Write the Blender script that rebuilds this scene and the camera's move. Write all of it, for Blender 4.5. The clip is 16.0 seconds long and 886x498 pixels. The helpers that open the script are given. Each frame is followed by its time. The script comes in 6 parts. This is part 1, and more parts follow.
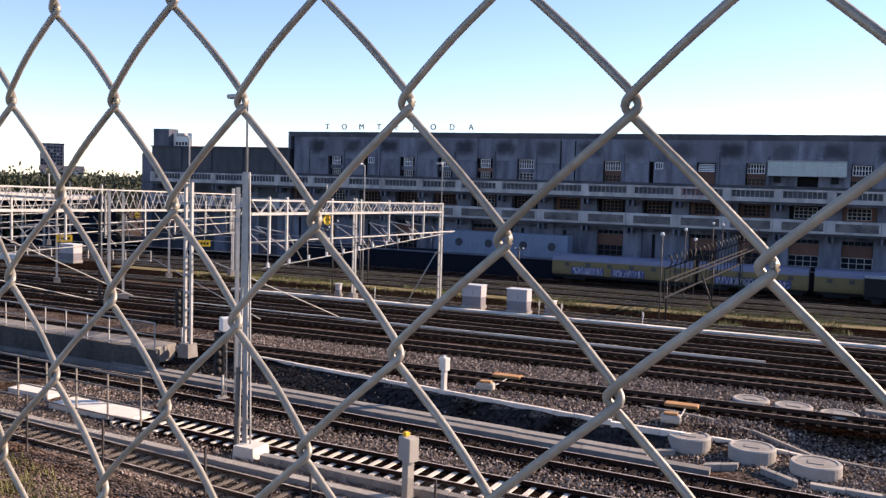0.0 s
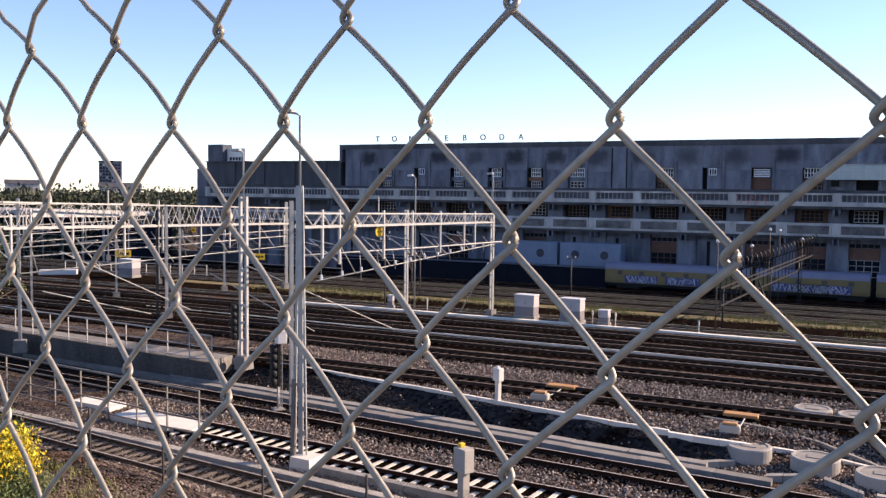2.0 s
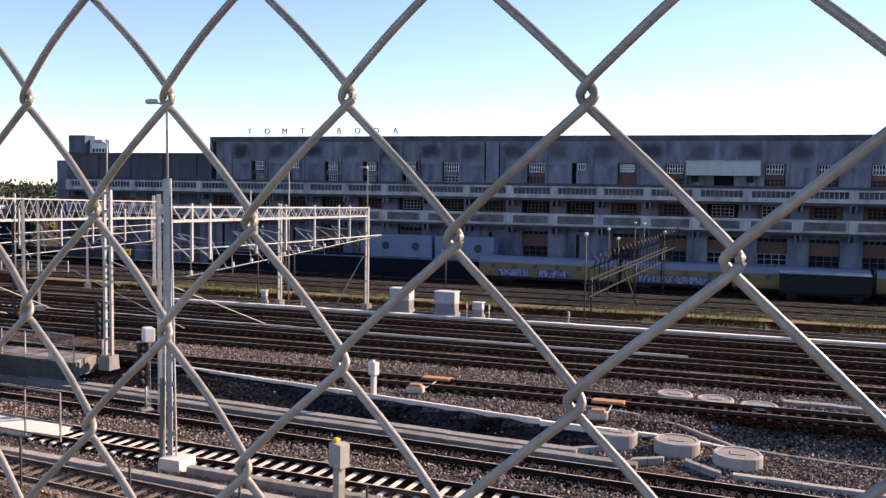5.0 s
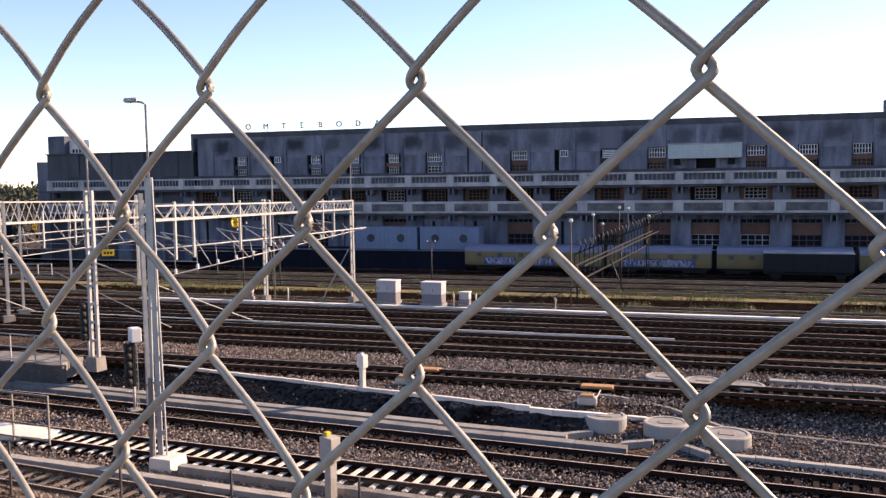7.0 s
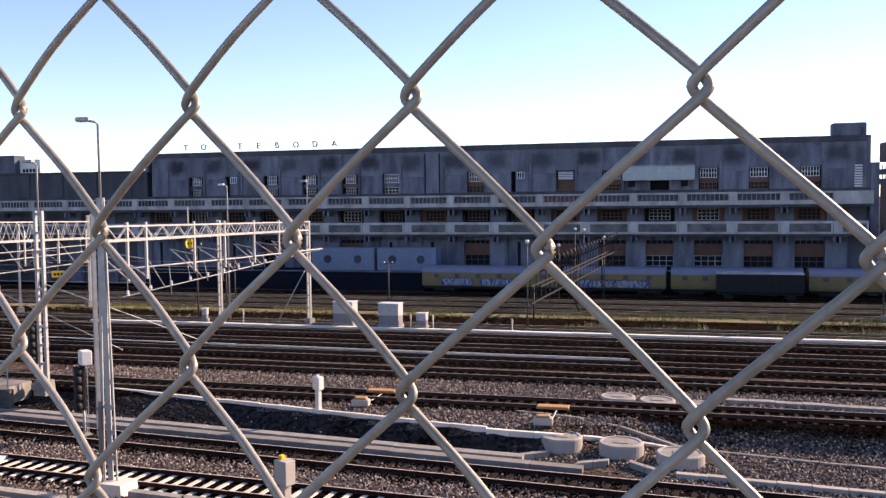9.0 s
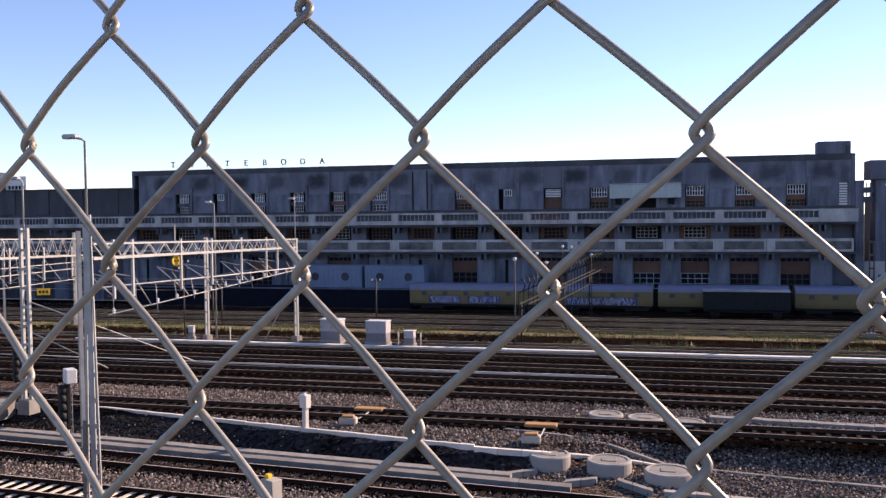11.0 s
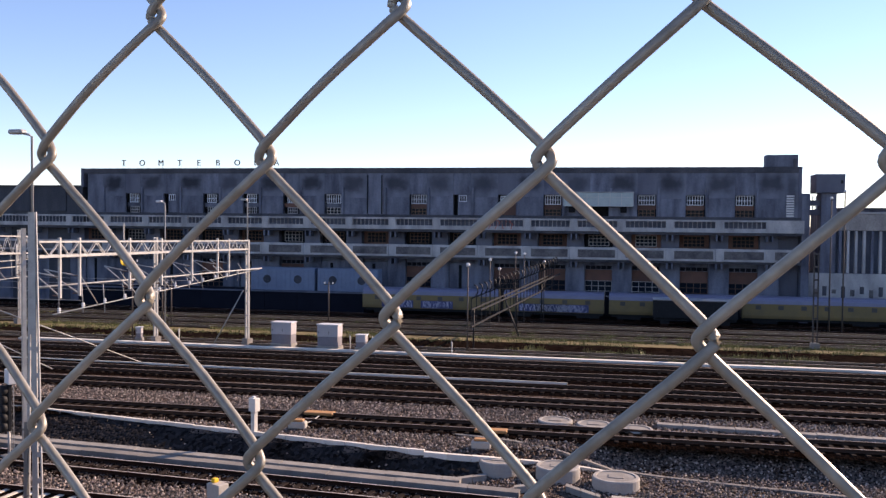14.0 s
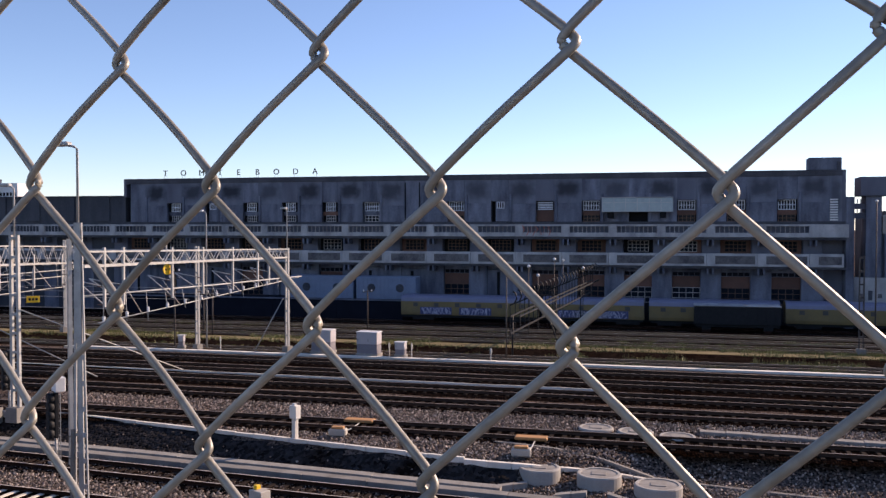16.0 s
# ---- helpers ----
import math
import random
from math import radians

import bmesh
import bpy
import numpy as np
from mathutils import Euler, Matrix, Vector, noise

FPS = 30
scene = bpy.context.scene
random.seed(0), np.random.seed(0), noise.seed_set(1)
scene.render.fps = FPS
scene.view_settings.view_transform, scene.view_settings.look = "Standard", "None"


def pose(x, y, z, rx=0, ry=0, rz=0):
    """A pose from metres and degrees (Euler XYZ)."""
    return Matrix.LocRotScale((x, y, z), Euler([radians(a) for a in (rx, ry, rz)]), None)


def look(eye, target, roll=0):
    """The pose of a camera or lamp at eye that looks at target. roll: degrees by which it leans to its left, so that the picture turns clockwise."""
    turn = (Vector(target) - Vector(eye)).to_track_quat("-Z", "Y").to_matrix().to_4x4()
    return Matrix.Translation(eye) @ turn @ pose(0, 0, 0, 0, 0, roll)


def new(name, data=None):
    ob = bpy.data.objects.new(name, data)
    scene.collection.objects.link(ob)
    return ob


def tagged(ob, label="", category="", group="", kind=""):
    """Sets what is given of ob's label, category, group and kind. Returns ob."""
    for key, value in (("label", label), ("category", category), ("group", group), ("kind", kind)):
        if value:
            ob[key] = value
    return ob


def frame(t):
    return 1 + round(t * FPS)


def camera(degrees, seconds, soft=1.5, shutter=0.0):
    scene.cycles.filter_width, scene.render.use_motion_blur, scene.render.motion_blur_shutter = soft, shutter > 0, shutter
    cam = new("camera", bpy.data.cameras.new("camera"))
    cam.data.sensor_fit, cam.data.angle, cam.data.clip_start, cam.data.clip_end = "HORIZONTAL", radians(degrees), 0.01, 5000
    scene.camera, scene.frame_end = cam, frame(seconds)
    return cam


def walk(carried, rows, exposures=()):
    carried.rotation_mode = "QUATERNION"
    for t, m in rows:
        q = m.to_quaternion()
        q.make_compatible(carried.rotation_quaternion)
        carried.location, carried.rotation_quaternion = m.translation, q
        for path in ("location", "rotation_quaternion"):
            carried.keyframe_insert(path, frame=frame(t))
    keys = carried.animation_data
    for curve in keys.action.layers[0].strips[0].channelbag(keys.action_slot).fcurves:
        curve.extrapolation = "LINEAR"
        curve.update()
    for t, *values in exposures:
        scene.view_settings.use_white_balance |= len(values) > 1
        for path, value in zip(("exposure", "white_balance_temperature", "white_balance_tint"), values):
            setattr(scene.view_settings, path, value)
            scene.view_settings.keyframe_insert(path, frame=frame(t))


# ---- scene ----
cam = camera(51.83, 16.0, soft=1.4)
PATH = [
    (0, pose(-0.0005, 0.0002, 10.0005, 85.690, -1.647, 23.493)),
    (0.5, pose(0.0116, -0.0003, 9.9947, 85.866, -1.382, 24.738)),
    (1, pose(-0.0031, 0.0009, 9.9952, 85.933, -0.882, 28.578)),
    (1.5, pose(-0.0376, -0.0148, 9.9973, 86.140, -0.305, 28.368)),
    (2, pose(-0.0443, -0.0139, 10.0019, 86.283, -0.633, 26.637)),
    (2.5, pose(-0.0286, -0.0102, 9.9999, 86.469, -1.379, 24.504)),
    (3, pose(-0.0228, 0.0030, 9.9977, 86.560, -1.694, 22.585)),
    (3.5, pose(-0.0221, 0.0094, 9.9980, 86.448, -1.420, 21.237)),
    (4, pose(-0.0147, 0.0078, 9.9973, 86.312, -1.320, 20.324)),
    (6.5, pose(-0.0067, 0.0159, 10.0008, 85.449, 0.139, 17.522)),
    (7, pose(0.0268, 0.0125, 9.9969, 85.404, 0.854, 17.801)),
    (7.5, pose(0.0632, 0.0117, 9.9865, 85.444, 0.915, 16.972)),
    (8, pose(0.0765, 0.0058, 9.9804, 85.734, 0.881, 16.143)),
    (8.5, pose(0.0841, -0.0032, 9.9920, 86.183, 0.802, 15.538)),
    (9, pose(0.0861, -0.0018, 9.9941, 86.694, 0.692, 15.144)),
    (9.5, pose(0.0829, -0.0063, 9.9966, 87.241, 0.753, 14.833)),
    (10, pose(0.0854, -0.0084, 9.9984, 87.654, 0.670, 14.690)),
    (12.5, pose(0.0780, -0.0028, 10.0001, 87.806, 0.337, 13.261)),
    (13, pose(0.0880, 0.0037, 9.9997, 87.841, -0.003, 12.656)),
    (13.5, pose(0.0998, 0.0094, 10.0029, 87.954, -0.350, 12.043)),
    (14, pose(0.1058, 0.0068, 10.0042, 88.073, -0.509, 11.525)),
    (14.5, pose(0.1086, 0.0098, 10.0039, 88.180, -0.437, 11.600)),
    (15, pose(0.1013, 0.0116, 10.0032, 88.312, -0.285, 12.400)),
    (15.5, pose(0.0909, 0.0054, 10.0056, 88.453, -0.167, 13.313)),
    (16, pose(0.0762, -0.0060, 10.0097, 88.496, -0.005, 13.885)),
]
# the camera darkens its picture and turns it bluer on the way
walk(cam, PATH, [(0, 0.98, 6750, 22), (4, 0.98, 6750, 22), (7, 1.14, 7200, 25), (8.5, 1.14, 7100, 25), (9.5, 1.0, 6900, 26), (12.5, 0.80, 6700, 26), (13.5, 0.88, 6800, 26), (14.5, 0.78, 6750, 25), (16, 0.58, 6650, 24)])

# ---- light: low sun behind the terminal, to the right ----
SUN_AZ, SUN_EL = 48.0, 24.0          # degrees from +y towards +x, and above the horizon
world = bpy.data.worlds.new("sky_world")
scene.world = world
world.use_nodes = True
wn = world.node_tree.nodes
sky = wn.new("ShaderNodeTexSky")
sky.sky_type = "NISHITA"
sky.sun_disc = False
sky.sun_elevation, sky.sun_rotation = radians(SUN_EL), radians(SUN_AZ)
sky.altitude = 1000.0
sky.air_density, sky.dust_density, sky.ozone_density = 0.9, 0.03, 3.0
world.node_tree.links.new(sky.outputs[0], wn["Background"].inputs[0])
wn["Background"].inputs[1].default_value = 0.12
sun_data = bpy.data.lights.new("sun", "SUN")
sun_data.energy, sun_data.angle, sun_data.color = 5.0, radians(0.5), (1.0, 0.83, 0.62)
sun = new("sun", sun_data)
sun_dir = Vector((math.sin(radians(SUN_AZ)) * math.cos(radians(SUN_EL)),
                  math.cos(radians(SUN_AZ)) * math.cos(radians(SUN_EL)), math.sin(radians(SUN_EL))))
sun.matrix_world = look(sun_dir * 300, (0, 0, 0))


# ---- materials ----
def shade(name, base, rough=0.8, metal=0.0, second=None, scale=3.0, fine=60.0, amount=0.5, bump=0.0,
          bump_scale=40.0, per_piece=0.0, streak=0.0, spec=0.5, grain=0.6):
    """Two colours mixed by a large and a fine noise in metres, with relief; per_piece varies the value piece by piece."""
    m = bpy.data.materials.new(name)
    m.use_nodes = True
    nt, n = m.node_tree, m.node_tree.nodes
    link = nt.links.new
    bsdf = n["Principled BSDF"]
    bsdf.inputs["Roughness"].default_value = rough
    bsdf.inputs["Metallic"].default_value = metal
    bsdf.inputs["Specular IOR Level"].default_value = spec if rough < 0.8 else 0.05
    second = second or tuple(c * 0.55 for c in base)
    co = n.new("ShaderNodeTexCoord")
    big = n.new("ShaderNodeTexNoise")
    big.inputs["Scale"].default_value, big.inputs["Detail"].default_value = scale, 5
    small = n.new("ShaderNodeTexNoise")
    small.inputs["Scale"].default_value, small.inputs["Detail"].default_value = fine, 3
    if streak:
        mp = n.new("ShaderNodeMapping")
        mp.inputs["Scale"].default_value = (1, 1, streak)
        link(co.outputs["Object"], mp.inputs[0])
        link(mp.outputs[0], big.inputs["Vector"])
    else:
        link(co.outputs["Object"], big.inputs["Vector"])
    link(co.outputs["Object"], small.inputs["Vector"])
    add = n.new("ShaderNodeMath")
    add.operation = "MULTIPLY_ADD"
    link(small.outputs[0], add.inputs[0])
    add.inputs[1].default_value = grain
    link(big.outputs[0], add.inputs[2])
    ramp = n.new("ShaderNodeMapRange")
    ramp.inputs["From Min"].default_value, ramp.inputs["From Max"].default_value = 0.25 + grain * 0.5, 0.75 + grain * 0.5
    ramp.inputs["To Min"].default_value, ramp.inputs["To Max"].default_value = 0.5 - amount / 2, 0.5 + amount / 2
    link(add.outputs[0], ramp.inputs[0])
    mix = n.new("ShaderNodeMix")
    mix.data_type = "RGBA"
    mix.inputs["A"].default_value, mix.inputs["B"].default_value = (*base, 1), (*second, 1)
    link(ramp.outputs[0], mix.inputs["Factor"])
    out = mix.outputs["Result"]
    if per_piece:
        info = n.new("ShaderNodeObjectInfo")
        r = n.new("ShaderNodeMapRange")
        r.inputs["To Min"].default_value, r.inputs["To Max"].default_value = 1 - per_piece, 1 + per_piece
        link(info.outputs["Random"], r.inputs[0])
        hsv = n.new("ShaderNodeHueSaturation")
        link(r.outputs[0], hsv.inputs["Value"])
        link(out, hsv.inputs["Color"])
        out = hsv.outputs[0]
    link(out, bsdf.inputs["Base Color"])
    if bump:
        bt = n.new("ShaderNodeTexNoise")
        bt.inputs["Scale"].default_value, bt.inputs["Detail"].default_value = bump_scale, 4
        link(co.outputs["Object"], bt.inputs["Vector"])
        b = n.new("ShaderNodeBump")
        b.inputs["Strength"].default_value, b.inputs["Distance"].default_value = 0.8, bump
        link(bt.outputs[0], b.inputs["Height"])
        link(b.outputs[0], bsdf.inputs["Normal"])
    return m


def ballast_mat(name, light, dark, cell=9.0):
    """Crushed stone: every stone a cell of its own grey, with gaps and relief, over patches of rust dust."""
    m = bpy.data.materials.new(name)
    m.use_nodes = True
    nt, n = m.node_tree, m.node_tree.nodes
    link = nt.links.new
    bsdf = n["Principled BSDF"]
    bsdf.inputs["Roughness"].default_value = 0.9
    bsdf.inputs["Specular IOR Level"].default_value = 0.0
    co = n.new("ShaderNodeTexCoord")
    vor = n.new("ShaderNodeTexVoronoi")
    vor.inputs["Scale"].default_value = cell
    link(co.outputs["Object"], vor.inputs["Vector"])
    sep = n.new("ShaderNodeSeparateColor")
    link(vor.outputs["Color"], sep.inputs[0])
    mix = n.new("ShaderNodeMix")
    mix.data_type = "RGBA"
    mix.inputs["A"].default_value, mix.inputs["B"].default_value = (*dark, 1), (*light, 1)
    link(sep.outputs[0], mix.inputs["Factor"])
    patch = n.new("ShaderNodeTexNoise")
    patch.inputs["Scale"].default_value, patch.inputs["Detail"].default_value = 0.35, 6
    link(co.outputs["Object"], patch.inputs["Vector"])
    pr = n.new("ShaderNodeMapRange")
    pr.inputs["From Min"].default_value, pr.inputs["From Max"].default_value = 0.5, 0.72
    link(patch.outputs[0], pr.inputs[0])
    rust = n.new("ShaderNodeMix")
    rust.data_type = "RGBA"
    rust.blend_type = "MULTIPLY"
    rust.inputs["B"].default_value = (0.62, 0.45, 0.33, 1)
    link(pr.outputs[0], rust.inputs["Factor"])
    link(mix.outputs["Result"], rust.inputs["A"])
    link(rust.outputs["Result"], bsdf.inputs["Base Color"])
    b = n.new("ShaderNodeBump")
    b.inputs["Strength"].default_value, b.inputs["Distance"].default_value = 1.0, 0.09
    b.invert = True
    link(vor.outputs["Distance"], b.inputs["Height"])
    link(b.outputs[0], bsdf.inputs["Normal"])
    return m


def glass_mat(name, tint, rough=0.08):
    m = bpy.data.materials.new(name)
    m.use_nodes = True
    b = m.node_tree.nodes["Principled BSDF"]
    b.inputs["Base Color"].default_value = (*tint, 1)
    b.inputs["Roughness"].default_value = rough
    b.inputs["Specular IOR Level"].default_value = 0.06
    return m


M_BALLAST = ballast_mat("ballast", (0.205, 0.158, 0.132), (0.006, 0.0045, 0.004), 10.0)
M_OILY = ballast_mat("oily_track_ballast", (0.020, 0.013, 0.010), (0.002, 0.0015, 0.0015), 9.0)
M_FACADE = shade("facade_concrete", (0.19, 0.20, 0.245), 0.9, second=(0.095, 0.10, 0.13), scale=0.4, fine=6, amount=0.9, grain=0.15, bump=0.01, bump_scale=3, streak=0.35)
M_PANEL = shade("facade_panel_stained", (0.10, 0.105, 0.12), 0.9, second=(0.055, 0.058, 0.07), scale=0.6, fine=5, amount=0.9, bump=0.01, bump_scale=3, streak=0.3)
M_PARAPET = shade("parapet_concrete", (0.56, 0.54, 0.53), 0.9, second=(0.25, 0.24, 0.245), scale=0.6, fine=8, amount=1.1, grain=0.3, streak=0.4)
# Near-black that stands in for the shade inside recesses and doorways.
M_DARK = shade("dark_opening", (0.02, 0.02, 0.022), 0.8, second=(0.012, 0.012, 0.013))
M_BROWN = shade("brown_panel", (0.16, 0.085, 0.055), 0.7, second=(0.09, 0.055, 0.04), scale=1.0, fine=6)
M_WHITE = shade("white_paint", (0.76, 0.76, 0.76), 0.5, second=(0.55, 0.55, 0.55), scale=2, fine=20)
M_GALV = shade("galvanised_steel", (0.46, 0.455, 0.44), 0.55, 0.15, second=(0.27, 0.265, 0.255), scale=2.0, fine=25, amount=0.8)
M_WIRE = shade("galvanised_wire", (0.37, 0.34, 0.29), 0.48, 0.3, second=(0.195, 0.175, 0.142), scale=25, fine=260, amount=0.9, bump=0.0003, bump_scale=400)
M_RUST = shade("rusty_rail_side", (0.055, 0.025, 0.016), 0.85, second=(0.022, 0.012, 0.009), scale=3, fine=40)
M_RAILTOP = shade("polished_rail_top", (0.74, 0.63, 0.53), 0.45, 0.25, second=(0.42, 0.33, 0.26), scale=2, fine=30)
M_SLEEPER = shade("concrete_sleeper", (0.74, 0.67, 0.57), 0.9, second=(0.56, 0.50, 0.42), scale=4, fine=50, per_piece=0.12)
M_OLDSLEEPER = shade("old_sleeper", (0.036, 0.026, 0.021), 0.95, second=(0.016, 0.012, 0.010), scale=3, fine=30)
M_CONC = shade("light_concrete", (0.36, 0.34, 0.31), 0.9, second=(0.20, 0.185, 0.168), scale=2, fine=25, amount=0.8, bump=0.004)
M_YELLOW = shade("yellow_paint", (0.92, 0.52, 0.015), 0.5, second=(0.80, 0.50, 0.015), scale=4, fine=30)
M_BLACK = shade("black_steel", (0.03, 0.03, 0.032), 0.6, second=(0.015, 0.015, 0.016), spec=0.15)
M_GLASS = glass_mat("dark_glass", (0.03, 0.035, 0.045))


# ---- mesh helpers ----
def mesh_ob(name, bm, mat, parent=None, label="", smooth=False):
    me = bpy.data.meshes.new(name)
    bm.normal_update()
    bm.to_mesh(me)
    bm.free()
    for m in (mat if isinstance(mat, (list, tuple)) else [mat]):
        me.materials.append(m)
    if smooth:
        for p in me.polygons:
            p.use_smooth = True
    ob = new(name, me)
    if parent:
        ob.parent = parent
    if label:
        ob["label"] = label
    return ob


def part(name, bm, mat, parent, label="", smooth=False):
    return mesh_ob(name, bm, mat, parent, label, smooth)


def thing(name, x, y, z, label, category, group="", rz=0.0, kind=""):
    ob = new(name)
    ob.empty_display_size = 0.2
    ob.matrix_basis = pose(x, y, z, 0, 0, rz)
    return tagged(ob, label, category, group, kind)


def box(bm, x0, x1, y0, y1, z0, z1, bevel=0.0, mat=0):
    vs = [bm.verts.new((x, y, z)) for x in (x0, x1) for y in (y0, y1) for z in (z0, z1)]
    fs = []
    for a, b, c, d in ((0, 1, 3, 2), (4, 6, 7, 5), (0, 4, 5, 1), (2, 3, 7, 6), (0, 2, 6, 4), (1, 5, 7, 3)):
        f = bm.faces.new((vs[a], vs[b], vs[c], vs[d]))
        f.material_index = mat
        fs.append(f)
    if bevel:
        es = list({e for f in fs for e in f.edges})
        bmesh.ops.bevel(bm, geom=es, offset=bevel, segments=1, affect="EDGES", profile=0.5)
    return fs


def bx(*a, **k):
    bm = bmesh.new()
    box(bm, *a, **k)
    return bm


def beam(bm, p, q, w, d=None, mat=0):
    """A straight bar of square section w x d from p to q."""
    p, q = Vector(p), Vector(q)
    d = d or w
    ax = (q - p).normalized()
    ref = Vector((0, 0, 1)) if abs(ax.z) < 0.95 else Vector((0, 1, 0))
    s = ax.cross(ref).normalized()
    u = s.cross(ax)
    vs = []
    for c in (p, q):
        for i, j in ((-1, -1), (1, -1), (1, 1), (-1, 1)):
            vs.append(bm.verts.new(c + s * (i * w / 2) + u * (j * d / 2)))
    for a in ((3, 2, 1, 0), (4, 5, 6, 7), (0, 1, 5, 4), (1, 2, 6, 5), (2, 3, 7, 6), (3, 0, 4, 7)):
        bm.faces.new([vs[i] for i in a]).material_index = mat


def rod(bm, pts, r, sides=6, mat=0):
    """A round bar through the points."""
    pts = [Vector(p) for p in pts]
    rings = []
    for i, p in enumerate(pts):
        ax = (pts[min(i + 1, len(pts) - 1)] - pts[max(i - 1, 0)]).normalized()
        ref = Vector((0, 0, 1)) if abs(ax.z) < 0.9 else Vector((0, 1, 0))
        s = ax.cross(ref).normalized()
        u = s.cross(ax)
        rr = r[i] if isinstance(r, (list, tuple)) else r
        rings.append([bm.verts.new(p + (s * math.cos(a) + u * math.sin(a)) * rr)
                      for a in [2 * math.pi * k / sides for k in range(sides)]])
    for a, b in zip(rings, rings[1:]):
        for k in range(sides):
            f = bm.faces.new((a[k], a[(k + 1) % sides], b[(k + 1) % sides], b[k]))
            f.material_index = mat
            f.smooth = True
    bm.faces.new(list(reversed(rings[0]))).material_index = mat
    bm.faces.new(rings[-1]).material_index = mat


def lathe(bm, profile, sides=20, cx=0, cy=0, mat=0):
    """Turns (radius, z) pairs round the vertical."""
    rings = [[bm.verts.new((cx + r * math.cos(2 * math.pi * k / sides), cy + r * math.sin(2 * math.pi * k / sides), z))
              for k in range(sides)] for r, z in profile]
    for a, b in zip(rings, rings[1:]):
        for k in range(sides):
            bm.faces.new((a[k], a[(k + 1) % sides], b[(k + 1) % sides], b[k])).material_index = mat
    bm.faces.new(list(reversed(rings[0]))).material_index = mat
    bm.faces.new(rings[-1]).material_index = mat


def lattice(x0, x1, z0, z1, y, nx, nz, t, depth):
    """A flat grating in one piece: bars t wide, nx by nz openings, depth thick towards -y."""
    def edges(a, b, n):
        out = []
        for k in range(n + 1):
            c = a + (b - a) * k / n
            out += [c - t / 2, c + t / 2]
        return out
    xs, zs = edges(x0, x1, nx), edges(z0, z1, nz)
    bm = bmesh.new()
    v = [[[bm.verts.new((x, yy, z)) for z in zs] for x in xs] for yy in (y - depth, y)]
    solid = lambda i, j: 0 <= i < len(xs) - 1 and 0 <= j < len(zs) - 1 and (i % 2 == 0 or j % 2 == 0)
    for i in range(len(xs) - 1):
        for j in range(len(zs) - 1):
            if not solid(i, j):
                continue
            for s in (0, 1):
                q = (v[s][i][j], v[s][i + 1][j], v[s][i + 1][j + 1], v[s][i][j + 1])
                bm.faces.new(q if s == 0 else q[::-1])
            for di, dj, a, b in ((-1, 0, (i, j + 1), (i, j)), (1, 0, (i + 1, j), (i + 1, j + 1)), (0, -1, (i, j), (i + 1, j)), (0, 1, (i + 1, j + 1), (i, j + 1))):
                if not solid(i + di, j + dj):
                    bm.faces.new((v[0][b[0]][b[1]], v[0][a[0]][a[1]], v[1][a[0]][a[1]], v[1][b[0]][b[1]]))
    loose = [w for w in bm.verts if not w.link_faces]
    for w in loose:
        bm.verts.remove(w)
    return bm


# ---- ground: one sheet; a lower near strip, a bank, the yard, and a dip towards the terminal ----
NEAR, YARD, LOW = -0.8, 0.0, -2.6


def bank_top(x):
    x = max(-34.0, x)
    return 37.5 - 0.18 * (min(x, -7.0) + 7.2) + 5.5 * ramp(x, -9.0, 2.0)


def bank_foot(x):
    x = max(-34.0, x)
    return 36.5 - 0.105 * (min(x, -7.0) + 6.8) + 2.8 * ramp(x, -9.0, 2.0)


def ramp(v, a, b):
    k = max(0.0, min(1.0, (v - a) / (b - a)))
    return k * k * (3 - 2 * k)


def ground_z(x, y):
    z = NEAR
    z += (YARD - NEAR) * ramp(y, bank_foot(x), bank_top(x))
    z += (LOW - YARD) * ramp(y, 87.0, 100.0)
    z += 4.0 * ramp(-y, -22.0, -8.0) + 1.3 * ramp(-x, 19.0, 25.0) * ramp(-y, -25.6, -22.5)
    return z


# Bank soil, darkened further: the shade on its face is painted in.
M_BANKSHADE = ballast_mat("bank_soil_shade", (0.05, 0.046, 0.046), (0.010, 0.009, 0.009), 6.0)


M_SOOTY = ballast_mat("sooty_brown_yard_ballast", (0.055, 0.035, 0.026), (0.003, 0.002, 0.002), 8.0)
# Ground before the terminal; the building's shadow is painted in as near-black.
M_SHADEGROUND = ballast_mat("terminal_shadow_ground", (0.016, 0.013, 0.012), (0.003, 0.0025, 0.0025), 6.0)
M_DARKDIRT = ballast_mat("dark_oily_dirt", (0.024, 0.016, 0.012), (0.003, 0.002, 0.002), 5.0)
M_SAND = shade("pale_dry_dirt", (0.27, 0.215, 0.115), 0.95, second=(0.13, 0.105, 0.055), scale=0.8, fine=9, amount=1.1, bump=0.02, bump_scale=4)


